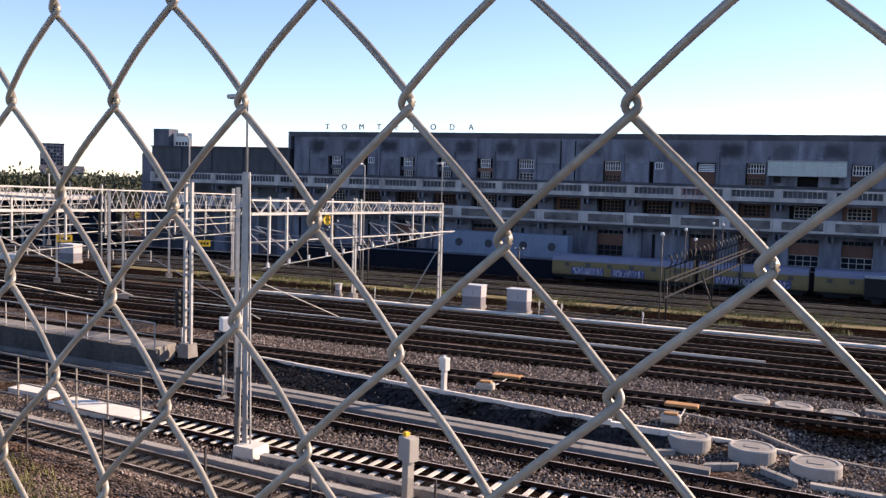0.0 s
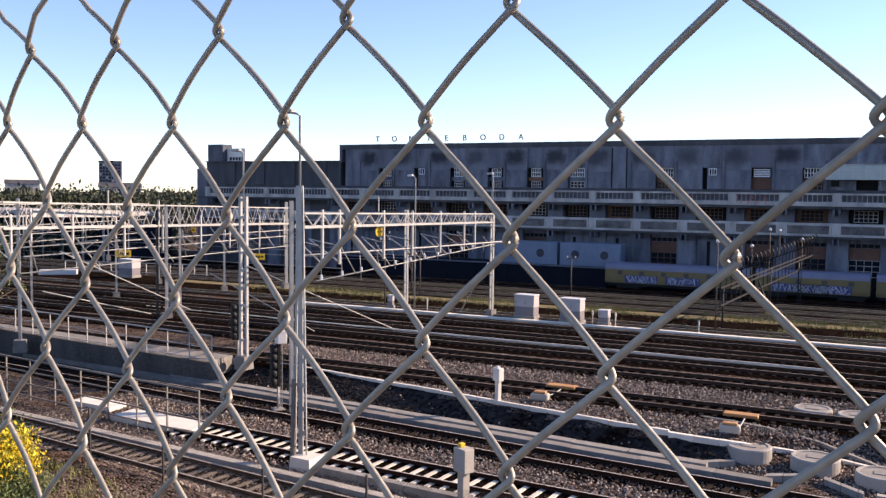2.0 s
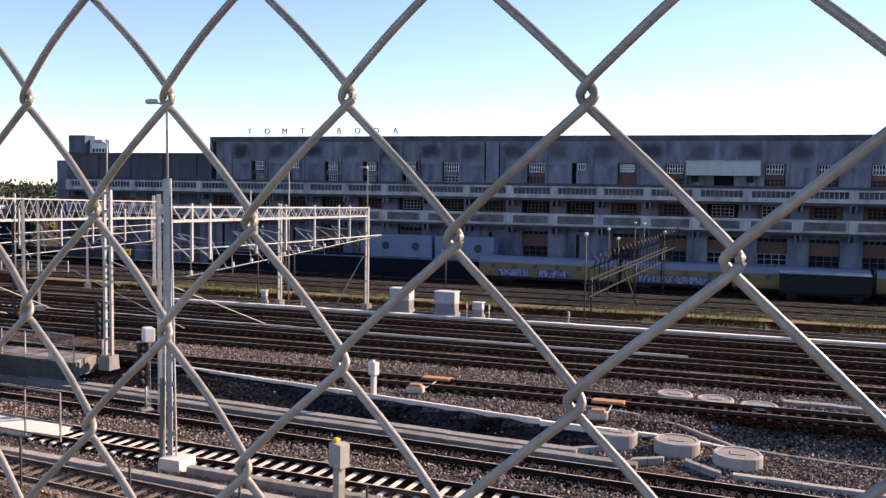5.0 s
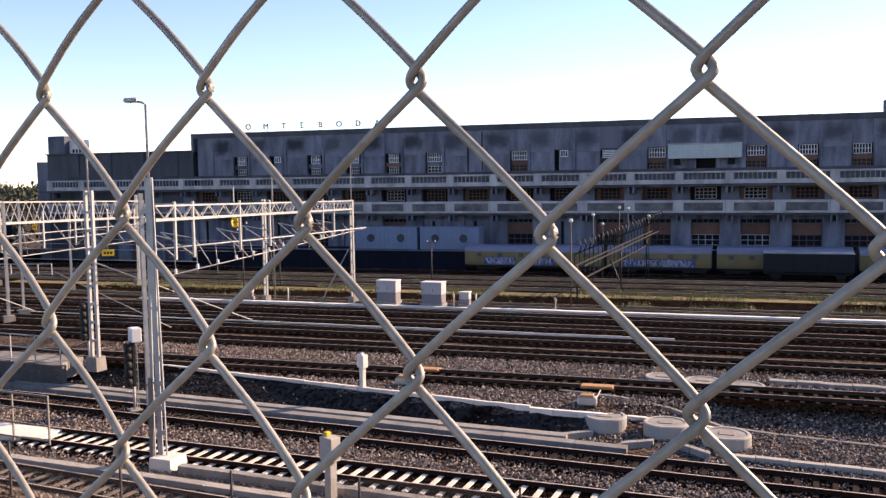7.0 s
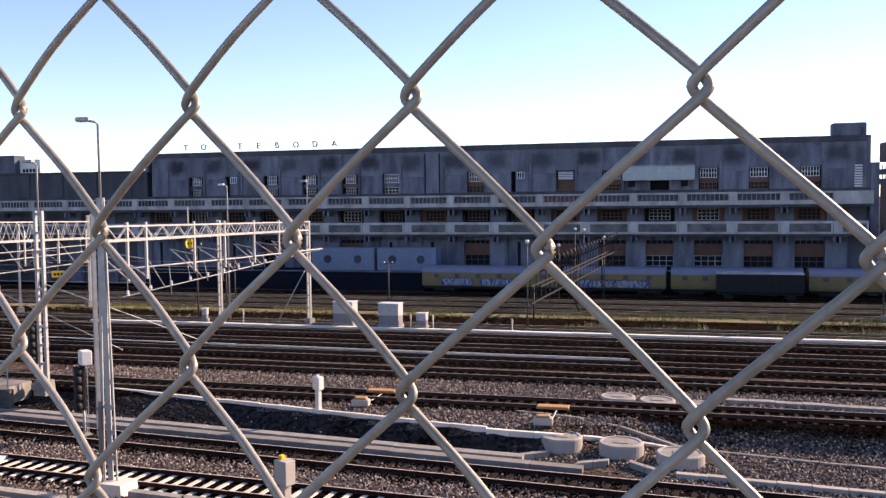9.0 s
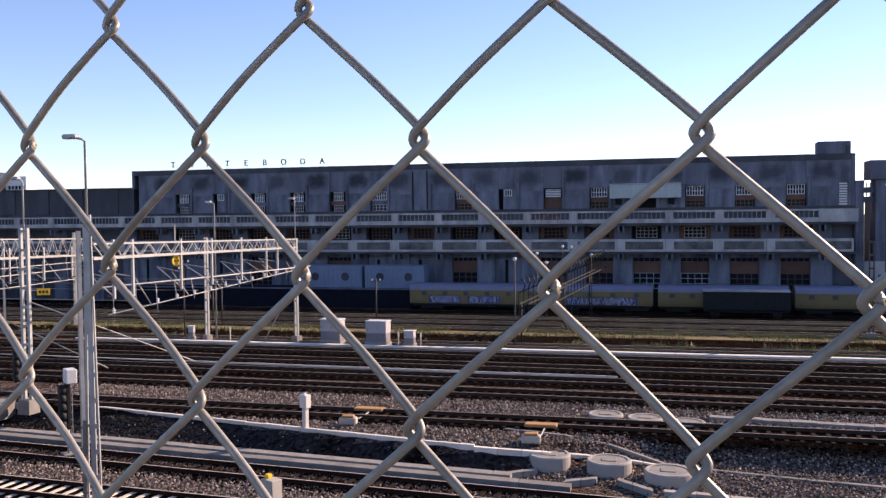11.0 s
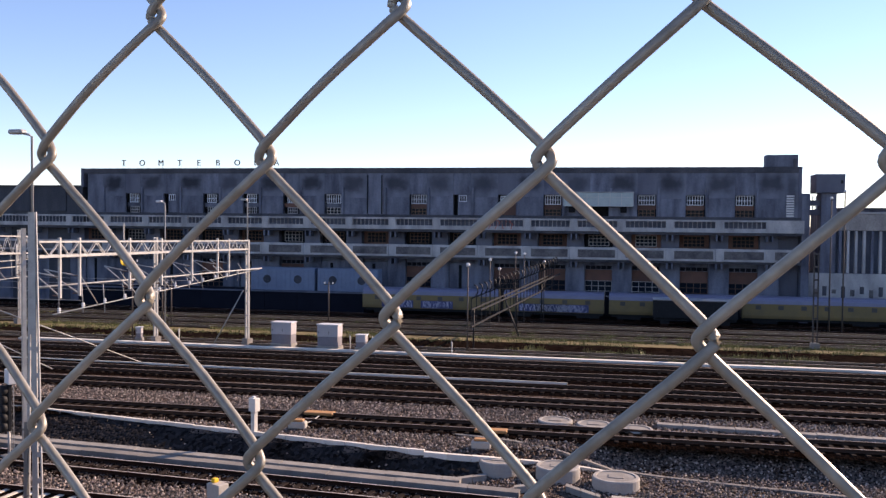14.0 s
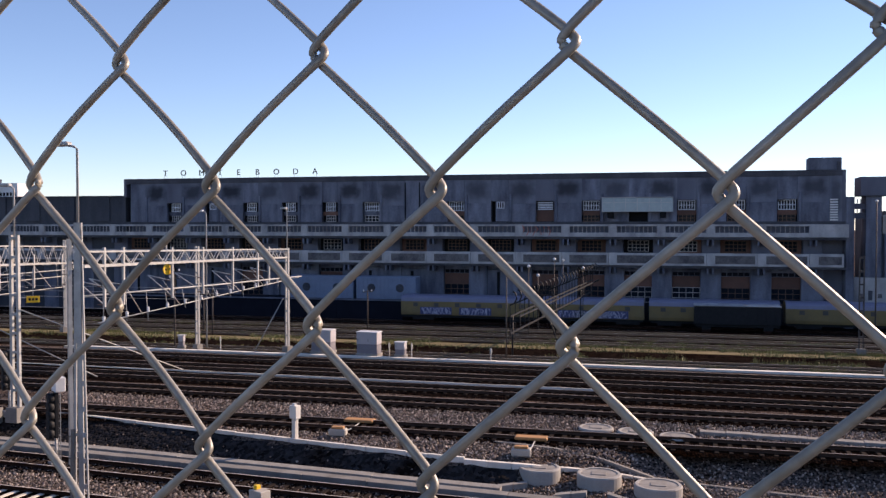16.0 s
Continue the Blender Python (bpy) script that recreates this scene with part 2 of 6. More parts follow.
def build_ground():
    xs = sorted(set([-1500, -800, -400, -200] + list(np.arange(-120, 70, 2.0)) + [100, 200, 400, 800, 1500]))
    ys = sorted(set([-200, -60, -20] + list(np.arange(0, 34, 1.0)) + list(np.arange(34, 46, 0.35)) + list(np.arange(46, 106, 1.5)) + [50.4, 51.5, 58.9, 60.2, 73.5, 75.5, 87.6] + [115, 130, 160, 220, 400, 900, 2500]))
    bm = bmesh.new()
    grid = [[bm.verts.new((x, y, ground_z(x, y) + 0.035 * noise.noise(Vector((x * 0.4, y * 0.4, 3)))
                           * (1 if y < 110 else 0) - 0.03)) for y in ys] for x in xs]
    for i in range(len(xs) - 1):
        for j in range(len(ys) - 1):
            f = bm.faces.new((grid[i][j], grid[i + 1][j], grid[i + 1][j + 1], grid[i][j + 1]))
            xm = (xs[i] + xs[i + 1]) / 2
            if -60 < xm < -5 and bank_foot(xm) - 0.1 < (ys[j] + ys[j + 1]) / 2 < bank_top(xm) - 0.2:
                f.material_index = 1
            else:
                ym = (ys[j] + ys[j + 1]) / 2
                if 73.5 < ym < 75.5 and -70 < xm < 60:
                    f.material_index = 4
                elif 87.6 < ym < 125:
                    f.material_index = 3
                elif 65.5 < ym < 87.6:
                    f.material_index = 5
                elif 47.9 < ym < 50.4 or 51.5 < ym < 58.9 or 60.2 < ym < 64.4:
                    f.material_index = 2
    ob = mesh_ob("ground", bm, [M_BALLAST, M_BANKSHADE, M_SOOTY, M_SHADEGROUND, M_SAND, M_DARKDIRT], smooth=True)
    tagged(ob, "grey crushed-stone ballast with rust-brown dust across the railway yard", "ground", kind="structure")


build_ground()


# ---- railway tracks ----
M_YARDRAIL = shade("brown_oily_rail_side", (0.085, 0.05, 0.034), 0.8, second=(0.05, 0.03, 0.022), scale=2, fine=30)
M_DULLTOP = shade("dull_worn_rail_top", (0.40, 0.32, 0.26), 0.5, 0.2, second=(0.24, 0.18, 0.14), scale=2, fine=30)
M_TANRAIL = shade("dry_tan_rusty_rail", (0.33, 0.235, 0.165), 0.85, second=(0.14, 0.09, 0.06), scale=1.5, fine=20)


def rail_bm(length):
    """A flat-bottomed rail along x, its head polished."""
    prof = [(-0.07, 0), (0.07, 0), (0.07, 0.012), (0.012, 0.03), (0.012, 0.11), (0.036, 0.122), (0.036, 0.155), (-0.036, 0.155),
            (-0.036, 0.122), (-0.012, 0.11), (-0.012, 0.03), (-0.07, 0.012)]
    bm = bmesh.new()
    a = [bm.verts.new((0, y, z)) for y, z in prof]
    b = [bm.verts.new((length, y, z)) for y, z in prof]
    for i in range(len(prof)):
        j = (i + 1) % len(prof)
        bm.faces.new((a[j], a[i], b[i], b[j])).material_index = 1 if i == 6 else 0
    bm.faces.new(a)
    bm.faces.new(list(reversed(b)))
    return bm


def sleeper_bm(bm, x, w=0.26, half=1.25, z0=-0.12, z1=0.0, mat=0):
    t = 0.04
    vs = [bm.verts.new(v) for v in ((x - w / 2, -half, z0), (x + w / 2, -half, z0), (x + w / 2, half, z0), (x - w / 2, half, z0),
                                    (x - w / 2 + t, -half + t, z1), (x + w / 2 - t, -half + t, z1), (x + w / 2 - t, half - t, z1), (x - w / 2 + t, half - t, z1))]
    for f in ((4, 5, 6, 7), (0, 1, 5, 4), (1, 2, 6, 5), (2, 3, 7, 6), (3, 0, 4, 7)):
        bm.faces.new([vs[i] for i in f]).material_index = mat


def track(x0, x1, y, z, rz, label, mat, singles=None, group="yard tracks", bed=True, side=None):
    """A track from x0 to x1 through (0, y); singles: the stretch of x whose sleepers are parts of their own."""
    c, s = math.cos(radians(rz)), math.sin(radians(rz))
    th = thing("railway_track", x0, y + x0 * s / c, z + 0.10, label, "railway track", group, rz)
    ln = (x1 - x0) / c
    for dy in (-0.7535, 0.7535):
        r = part("rail", rail_bm(ln), [side or M_RUST, M_DULLTOP if side == M_YARDRAIL else M_RAILTOP], th, "rusty rail with a worn shiny head")
        r.location = (0, dy, 0)
    if bed:
        bm = bmesh.new()
        n = int(ln / 1.5)
        rr = random.Random(int(y * 7))
        rows = [[bm.verts.new((ln * i / n, yy + rr.uniform(-0.16, 0.16) * (abs(yy) > 1), zz)) for yy, zz in ((-1.6, -0.12), (-1.2, -0.035), (1.2, -0.035), (1.6, -0.12))] for i in range(n + 1)]
        for a, b in zip(rows, rows[1:]):
            for i in range(3):
                bm.faces.new((a[i], b[i], b[i + 1], a[i + 1]))
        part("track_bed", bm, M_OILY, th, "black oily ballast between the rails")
    rest = bmesh.new()
    one = None
    k, count = 0.3, 0
    rnd = random.Random(int(y * 10))
    while k < ln:
        X = x0 + k
        if singles and singles[0] < X < singles[1]:
            if one is None:
                bm = bmesh.new()
                sleeper_bm(bm, 0)
                o = part("sleeper", bm, mat, th)
                one = o.data
            else:
                o = new("sleeper", one)
                o.parent = th
            o.location = (k, rnd.uniform(-0.02, 0.02), 0)
            o.rotation_euler = (0, 0, rnd.uniform(-0.012, 0.012))
        else:
            sleeper_bm(rest, k)
        k += 0.62
    if rest.verts:
        tagged(part("sleeper_row", rest, mat, th), kind="stuff")
    else:
        rest.free()
    return th


SLOPE = -5.0
M_DUSTYSLEEPER = shade("dusty_grey_sleeper", (0.26, 0.22, 0.18), 0.95, second=(0.12, 0.10, 0.085), scale=2, fine=30)
track(-28.2, 40, 28.93, NEAR, -3.8, "railway track on pale concrete sleepers in clean ballast", M_SLEEPER, (-32, -2), "near tracks")
track(-110, 40, 33.0, NEAR - 0.03, SLOPE, "rust-brown railway track sunk in ballast", M_OLDSLEEPER, (-34, 14), "near tracks")
track(-110, 30, 23.4, NEAR - 0.03, -6.5, "rust-brown disused railway track", M_DUSTYSLEEPER, (-36, -8), "near tracks")
for ty in (42.4, 48.8, 53.1, 57.4, 61.6):
    track(-150, 90, ty, YARD, -0.3, "dark railway track on old oily sleepers", M_OLDSLEEPER, (-40, 26), side=M_YARDRAIL)
for ty in (67.6, 77.3, 81.2, 85.2):
    track(-160, 100, ty, YARD - 0.15, 0, "old railway track among dry grass", M_OLDSLEEPER, None, "far tracks", True, M_TANRAIL)
for ty in (108.4, 113.0):
    track(-120, 60, ty, LOW, 0, "dark railway track in the shade of the terminal", M_OLDSLEEPER, None, "far tracks")


# ---- the terminal ----
YB = 120.0                     # plane of the facade
MOD = 6.03                     # one bay
XJ, XW = -6.85, 2.32           # a joint of the balconies, the middle of a window
Z = 9.92
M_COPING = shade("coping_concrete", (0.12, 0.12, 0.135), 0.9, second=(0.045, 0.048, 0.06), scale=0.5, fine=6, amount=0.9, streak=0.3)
M_PLAIN = shade("smooth_blue_grey_panel", (0.21, 0.226, 0.28), 0.85, second=(0.088, 0.095, 0.125), scale=0.8, fine=5, amount=1.35, streak=0.22, per_piece=0.14, grain=0.25)
M_DARKPANEL = shade("stained_and_recess_panel", (0.040, 0.044, 0.056), 0.9, second=(0.135, 0.15, 0.19), scale=0.42, fine=2.5, amount=1.1, streak=0.5, per_piece=0.05, grain=0.12)


def stained_mat():
    """Grey panel concrete with one soft-edged sooty blot in the upper middle of each panel."""
    m = shade("sooty_blotched_panel", (0.22, 0.235, 0.285), 0.9, second=(0.115, 0.125, 0.16), scale=0.5, fine=3, amount=1.0, streak=0.25, grain=0.15)
    n, link = m.node_tree.nodes, m.node_tree.links.new
    bsdf = n["Principled BSDF"]
    plain = bsdf.inputs["Base Color"].links[0].from_socket
    co = n.new("ShaderNodeTexCoord")
    wob = n.new("ShaderNodeTexNoise")
    wob.inputs["Scale"].default_value, wob.inputs["Detail"].default_value = 0.9, 5
    link(co.outputs["Object"], wob.inputs["Vector"])
    sep = n.new("ShaderNodeSeparateXYZ")
    link(co.outputs["Generated"], sep.inputs[0])
    masks = []
    for axis, mid, half in (("X", 0.5, 0.44), ("Z", 0.58, 0.36)):
        d = n.new("ShaderNodeMath")
        d.operation = "SUBTRACT"
        link(sep.outputs[axis], d.inputs[0])
        d.inputs[1].default_value = mid
        ab = n.new("ShaderNodeMath")
        ab.operation = "ABSOLUTE"
        link(d.outputs[0], ab.inputs[0])
        shift = n.new("ShaderNodeMath")
        shift.operation = "MULTIPLY_ADD"
        link(wob.outputs[0], shift.inputs[0])
        shift.inputs[1].default_value = 0.42
        link(ab.outputs[0], shift.inputs[2])
        r = n.new("ShaderNodeMapRange")
        r.interpolation_type = "SMOOTHSTEP"
        r.inputs["From Min"].default_value, r.inputs["From Max"].default_value = half + 0.36, half - 0.06
        link(shift.outputs[0], r.inputs[0])
        masks.append(r)
    both = n.new("ShaderNodeMath")
    both.operation = "MULTIPLY"
    link(masks[0].outputs[0], both.inputs[0])
    link(masks[1].outputs[0], both.inputs[1])
    info = n.new("ShaderNodeObjectInfo")
    vary = n.new("ShaderNodeMapRange")
    vary.inputs["To Min"].default_value, vary.inputs["To Max"].default_value = 0.55, 1.0
    link(info.outputs["Random"], vary.inputs[0])
    amount = n.new("ShaderNodeMath")
    amount.operation = "MULTIPLY"
    link(both.outputs[0], amount.inputs[0])
    link(vary.outputs[0], amount.inputs[1])
    mix = n.new("ShaderNodeMix")
    mix.data_type = "RGBA"
    link(amount.outputs[0], mix.inputs["Factor"])
    link(plain, mix.inputs["A"])
    mix.inputs["B"].default_value = (0.042, 0.044, 0.055, 1)
    link(mix.outputs["Result"], bsdf.inputs["Base Color"])
    return m


M_STAIN = stained_mat()
M_BRICK = shade("brown_timber_infill", (0.23, 0.10, 0.068), 0.75, second=(0.075, 0.046, 0.038), scale=0.8, fine=7, per_piece=0.3)
M_WGLASS = glass_mat("sky_glass", (0.012, 0.016, 0.024), 0.05)
M_BAY = shade("bay_window_glazing", (0.34, 0.43, 0.465), 0.2, second=(0.22, 0.30, 0.335), scale=1.5, fine=8)
# Brownish insets; the dark of their recess is put into the colour.
M_INSET = shade("brown_recess_tone", (0.20, 0.185, 0.18), 0.9, second=(0.08, 0.075, 0.08), scale=0.7, fine=5, amount=1.2, grain=0.5)
M_MULLION = shade("grey_bay_mullion", (0.42, 0.44, 0.46), 0.6, second=(0.30, 0.32, 0.34), scale=2, fine=15)
M_WINBAR = shade("white_window_bars", (0.80, 0.84, 0.92), 0.5, second=(0.68, 0.72, 0.80), scale=2, fine=20)
M_TAG = shade("red_spray_paint", (0.50, 0.20, 0.15), 0.7, second=(0.45, 0.12, 0.10), scale=3, fine=20)


def window_grid(th, xc, y, z0, z1, w, nx, nz, frame_mat, glass=None, name="window"):
    """A window: a pane set back, a frame, and bars that cross it."""
    win = part(name, bx(xc - w / 2, xc + w / 2, y, y + 0.05, z0, z1), glass or M_WGLASS, th)
    part("window_frame", lattice(xc - w / 2, xc + w / 2, z0, z1, y - 0.004, nx, nz, 0.075, 0.06), frame_mat, win)
    return win


def build_terminal():
    th = new("terminal_building")
    tagged(th, "long grey stained concrete terminal with two balcony bands", "building")
    rnd = random.Random(5)
    x_l, x_r = -78.3, 21.1
    # core behind the bays
    part("core_wall", bx(x_l + 0.05, x_r - 0.05, YB + 1.6, YB + 40, LOW - 0.1, Z + 6.6), M_FACADE, th)
    part("roof", bx(x_l, x_r, YB, YB + 40.5, Z + 6.62, Z + 6.88), M_COPING, th)
    part("end_wall", bx(x_r - 0.4, x_r, YB, YB + 40, Z + 0.15, Z + 6.618), M_FACADE, th)
    part("end_wall", bx(x_l, x_l + 0.4, YB, YB + 40, Z + 4.2, Z + 6.618), M_FACADE, th)
    part("fascia", bx(x_l + 0.4, x_r - 0.4, YB + 0.02, YB + 0.5, Z + 6.15, Z + 6.617), M_COPING, th)
    wins = [XW + MOD * j for j in range(-13, 4)]
    # upper storey: stained panels, plain panels between window slots
    for j, xc in zip(range(-13, 4), wins):
        a, b = xc + 1.2, min(xc + MOD - 1.2, x_r - 0.4)
        if b - a > 0.5:
            top = rnd.uniform(-0.15, 0.15)
            part("stained_panel", bx(a + 0.0, b - 0.0, YB + 0.12, YB + 0.5, Z + 2.9 + top, Z + 6.146, bevel=0.008), M_STAIN, th)
            part("facade_panel", bx(a + 0.0, b - 0.0, YB + 0.10, YB + 0.5, Z + 0.55, Z + 2.885 + top, bevel=0.008), M_PLAIN, th)
            part("pilaster", bx(a + 0.12, a + 0.42, YB - 0.10, YB + 0.095, Z + 0.55, Z + 4.2, bevel=0.03), M_PLAIN, th)
        if j == 3:
            part("facade_panel", bx(xc - 1.19, x_r - 0.41, YB + 0.11, YB + 0.55, Z + 0.55, Z + 6.146, bevel=0.008), M_STAIN, th)
            continue
        if j in (-13, -6):
            part("facade_panel", bx(xc - 1.19, xc + 1.19, YB + 0.14, YB + 0.55, Z + 0.55, Z + 6.146, bevel=0.008), M_PLAIN, th)
            if j == -6:
                # The panel's dark slits, added as near-black strips on its face.
                for dx in (-1.05, 0.95):
                    part("dark_slit_strip", bx(xc + dx - 0.06, xc + dx + 0.06, YB + 0.02, YB + 0.136, Z + 0.6, Z + 5.9), M_DARK, th)
            continue
        part("lintel", bx(xc - 1.19, xc + 1.19, YB + 0.11, YB + 0.55, Z + 3.28, Z + 6.146, bevel=0.008), M_PLAIN if j % 3 else M_FACADE, th)
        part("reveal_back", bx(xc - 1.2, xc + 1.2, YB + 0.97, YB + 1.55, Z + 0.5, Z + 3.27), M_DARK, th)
        if j == -1:
            continue
        if j in (-11, -4):
            part("door_panel", bx(xc - 0.6, xc + 1.19, YB + 0.30, YB + 0.55, Z + 0.58, Z + 3.27, bevel=0.02), M_PLAIN, th)
            window_grid(th, xc + 0.1, YB + 0.22, Z + 2.35, Z + 3.15, 0.9, 3, 1, M_WINBAR)
        elif j == -3:
            bm = bmesh.new()
            for i in range(5):
                box(bm, xc - 1.0, xc + 1.0, YB + 0.62, YB + 0.70, Z + 2.12 + i * 0.22, Z + 2.25 + i * 0.22)
            part("louvre", bm, M_WINBAR, th)
            part("infill", bx(xc - 1.18, xc + 1.18, YB + 0.72, YB + 0.95, Z + 0.58, Z + 2.05), M_BRICK, th)
        else:
            w = 1.35 if j < -7 else 2.0
            window_grid(th, xc, YB + 0.62, Z + 2.05, Z + 3.22, w, 5 if j < -7 else 6, 2, M_WINBAR)
            part("infill", bx(xc - 1.18, xc + 1.18, YB + 0.64, YB + 0.95, Z + 1.45, Z + 1.98), M_BRICK if j > -6 or j == -8 else M_PLAIN, th)
            window_grid(th, xc, YB + 0.70, Z + 0.58, Z + 1.40, w, 4, 2, M_BROWN if j > -6 else M_PARAPET)
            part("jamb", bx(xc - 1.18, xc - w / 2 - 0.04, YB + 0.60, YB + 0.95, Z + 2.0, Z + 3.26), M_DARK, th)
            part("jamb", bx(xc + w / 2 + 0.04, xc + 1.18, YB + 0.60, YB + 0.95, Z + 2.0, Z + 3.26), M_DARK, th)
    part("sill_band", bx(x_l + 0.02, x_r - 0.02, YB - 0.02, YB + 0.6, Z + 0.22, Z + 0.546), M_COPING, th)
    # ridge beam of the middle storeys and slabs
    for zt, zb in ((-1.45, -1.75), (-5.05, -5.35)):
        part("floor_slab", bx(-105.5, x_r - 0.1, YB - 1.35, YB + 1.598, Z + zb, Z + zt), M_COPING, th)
    # balconies bay by bay
    for k in range(-16, 5):
        x0 = XJ + MOD * k
        x1 = min(x0 + MOD, x_r + 0.1)
        if x1 - x0 < 1:
            continue
        part("parapet_block", bx(x0 - 0.47, x0 + 0.47, YB - 1.62, YB - 1.36, Z - 1.42, Z + 0.185, bevel=0.03), M_PARAPET, th)
        last = x1 < x0 + MOD - 0.2
        part("parapet_rail", bx(x0 + 0.475, x1 - 0.475 * (not last), YB - 1.60, YB - 1.38, Z - 0.06, Z + 0.17, bevel=0.02), M_PARAPET, th)
        part("parapet_base", bx(x0 + 0.475, x1 - 0.475 * (not last), YB - 1.60, YB - 1.38, Z - 1.41, Z - 0.88, bevel=0.02), M_PARAPET, th)
        if last:
            part("parapet_panel", bx(x0 + 0.475, x1, YB - 1.58, YB - 1.40, Z - 0.878, Z - 0.062), M_PARAPET, th)
        else:
            part("grille", lattice(x0 + 0.52, x1 - 0.52, Z - 0.93, Z - 0.02, YB - 1.45, 9, 1, 0.07, 0.06), M_PARAPET, th)
        part("balcony_panel", bx(x0 - 0.47, x1 - 0.50, YB - 1.62, YB - 1.36, Z - 5.04, Z - 3.44, bevel=0.03), M_PARAPET, th)
        part("panel_inset", bx(x0 + 0.55, x1 - 0.75, YB - 1.66, YB - 1.622, Z - 4.75, Z - 3.75, bevel=0.015), M_INSET, th)
        # corbels in pairs under both balconies
        for zt in (-1.76, -5.36):
            for dx in (-0.32, 0.32):
                part("corbel", bx(x0 + dx - 0.11, x0 + dx + 0.11, YB - 1.3, YB + 0.2, Z + zt - 0.75, Z + zt, bevel=0.03), M_PLAIN, th)
    # recessed middle storey and ground storey, with piers between the openings
    for j in range(-17, 4):
        xc = XW + MOD * j
        if xc < -105 or xc > x_r - 1.5:
            continue
        part("pier", bx(xc + 1.75, min(xc + MOD - 1.75, x_r - 0.1), YB + 0.35, YB + 1.59, LOW, Z - 5.36, bevel=0.04), M_PLAIN, th)
        part("pier", bx(xc + 1.9, min(xc + MOD - 1.9, x_r - 0.1), YB + 0.3, YB + 1.59, Z - 5.02, Z - 1.76, bevel=0.04), M_FACADE, th)
        # Some infills turn near-black: the dark of their recess is painted on.
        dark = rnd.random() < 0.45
        if j in (-5, -3, -2, -1, 0, 1, 2, -8, -10):
            part("shutter", bx(xc - 1.74, xc + 1.74, YB + 1.0, YB + 1.59, Z - 7.9, Z - 6.45), M_BRICK, th)
            window_grid(th, xc, YB + 1.1, Z - 6.43, Z - 5.9, 3.44, 5, 1, M_PLAIN)
            window_grid(th, xc, YB + 1.05, Z - 9.9, Z - 7.92, 3.44, 4, 3, M_PARAPET if j in (-1, 0) else M_BROWN)
        else:
            part("wall_panel", bx(xc - 1.74, xc + 1.74, YB + 0.6, YB + 1.59, Z - 9.9, Z - 5.9, bevel=0.03), M_PLAIN, th)
            part("slit", bx(xc - 0.45, xc - 0.05, YB + 0.55, YB + 0.598, Z - 9.6, Z - 6.2), M_DARK, th)
        part("transom", bx(xc - 1.74, xc + 1.74, YB + 0.9, YB + 1.59, Z - 5.88, Z - 5.37), M_PLAIN, th)
        window_grid(th, xc, YB + 1.2, Z - 3.3, Z - 1.95, 2.6, 5, 3, M_PARAPET if j in (-12, -8, -1, 0) else M_BROWN)
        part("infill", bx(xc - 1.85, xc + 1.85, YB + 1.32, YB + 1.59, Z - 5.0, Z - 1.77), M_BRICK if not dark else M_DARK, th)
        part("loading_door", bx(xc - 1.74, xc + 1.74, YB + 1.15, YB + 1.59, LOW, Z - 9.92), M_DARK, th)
    # projecting glazed bay on brackets
    bay = part("bay_window", bx(-8.3, 0.6, YB - 0.9, YB + 0.07, Z + 1.78, Z + 3.58, bevel=0.05), M_BAY, th, "pale glazed bay window on brackets")
    for x in (-7.2, -0.6):
        part("bracket", bx(x - 0.4, x + 0.4, YB - 0.7, YB + 0.09, Z + 1.0, Z + 1.776, bevel=0.03), M_DARK, bay)
    for k in range(7):
        x = -8.2 + k * 1.47
        part("mullion", bx(x - 0.035, x + 0.035, YB - 0.94, YB - 0.903, Z + 1.84, Z + 3.52), M_MULLION, bay)
    for zz in (1.80, 2.95):
        part("transom", bx(-8.15, 0.5, YB - 0.935, YB - 0.905, Z + zz, Z + zz + 0.05), M_MULLION, bay)
    part("bay_frame", bx(-8.36, 0.66, YB - 0.96, YB + 0.08, Z + 3.585, Z + 3.68, bevel=0.02), M_PARAPET, bay)
    rs = random.Random(3)
    for i in range(9):
        x = -18.4 + i * 0.42
        bm = bmesh.new()
        pts = [(x + rs.uniform(-0.1, 0.35), YB - 1.63, Z + z + rs.uniform(-0.1, 0.1)) for z in (-1.2, -0.75, -0.4, 0.0)]
        for p, q in zip(pts, pts[1:]):
            beam(bm, p, q, 0.012, 0.11)
        part("spray_stroke", bm, M_TAG, th, "red spray paint on the balcony parapet")
    # low wing to the west
    part("wing_wall", bx(-105.2, x_l - 0.02, YB + 0.4, YB + 38, LOW - 0.1, Z + 4.28), M_PANEL, th)
    for j in range(-17, -13):
        xc = XW + MOD * j
        part("facade_panel", bx(xc - 1.2, xc + 1.2, YB + 0.2, YB + 0.395, Z + 0.6, Z + 4.2, bevel=0.03), M_PANEL, th)
    part("wing_roof", bx(-105.3, x_l - 0.02, YB + 0.1, YB + 38.2, Z + 4.285, Z + 4.45), M_COPING, th)
    part("wing_end", bx(-107.3, -105.25, YB + 0.4, YB + 30, LOW - 0.1, Z + 3.2), M_FACADE, th)
    part("lift_housing", bx(-105.1, -101.9, YB + 0.6, YB + 3.0, Z + 4.455, Z + 7.25, bevel=0.04), M_DARKPANEL, th)
    house = part("roof_cabin", bx(-101.8, -98.0, YB + 1.6, YB + 4.0, Z + 4.455, Z + 6.6, bevel=0.05), M_WHITE, th, "white sheet-metal cabin on the wing roof")
    for k in range(5):
        part("window", bx(-101.2 + 0.62 * k, -100.8 + 0.62 * k, YB + 1.57, YB + 1.598, Z + 4.6, Z + 5.15), M_DARK, house)
    # plant room, stair tower, stair windows at the east end
    bm = bmesh.new()
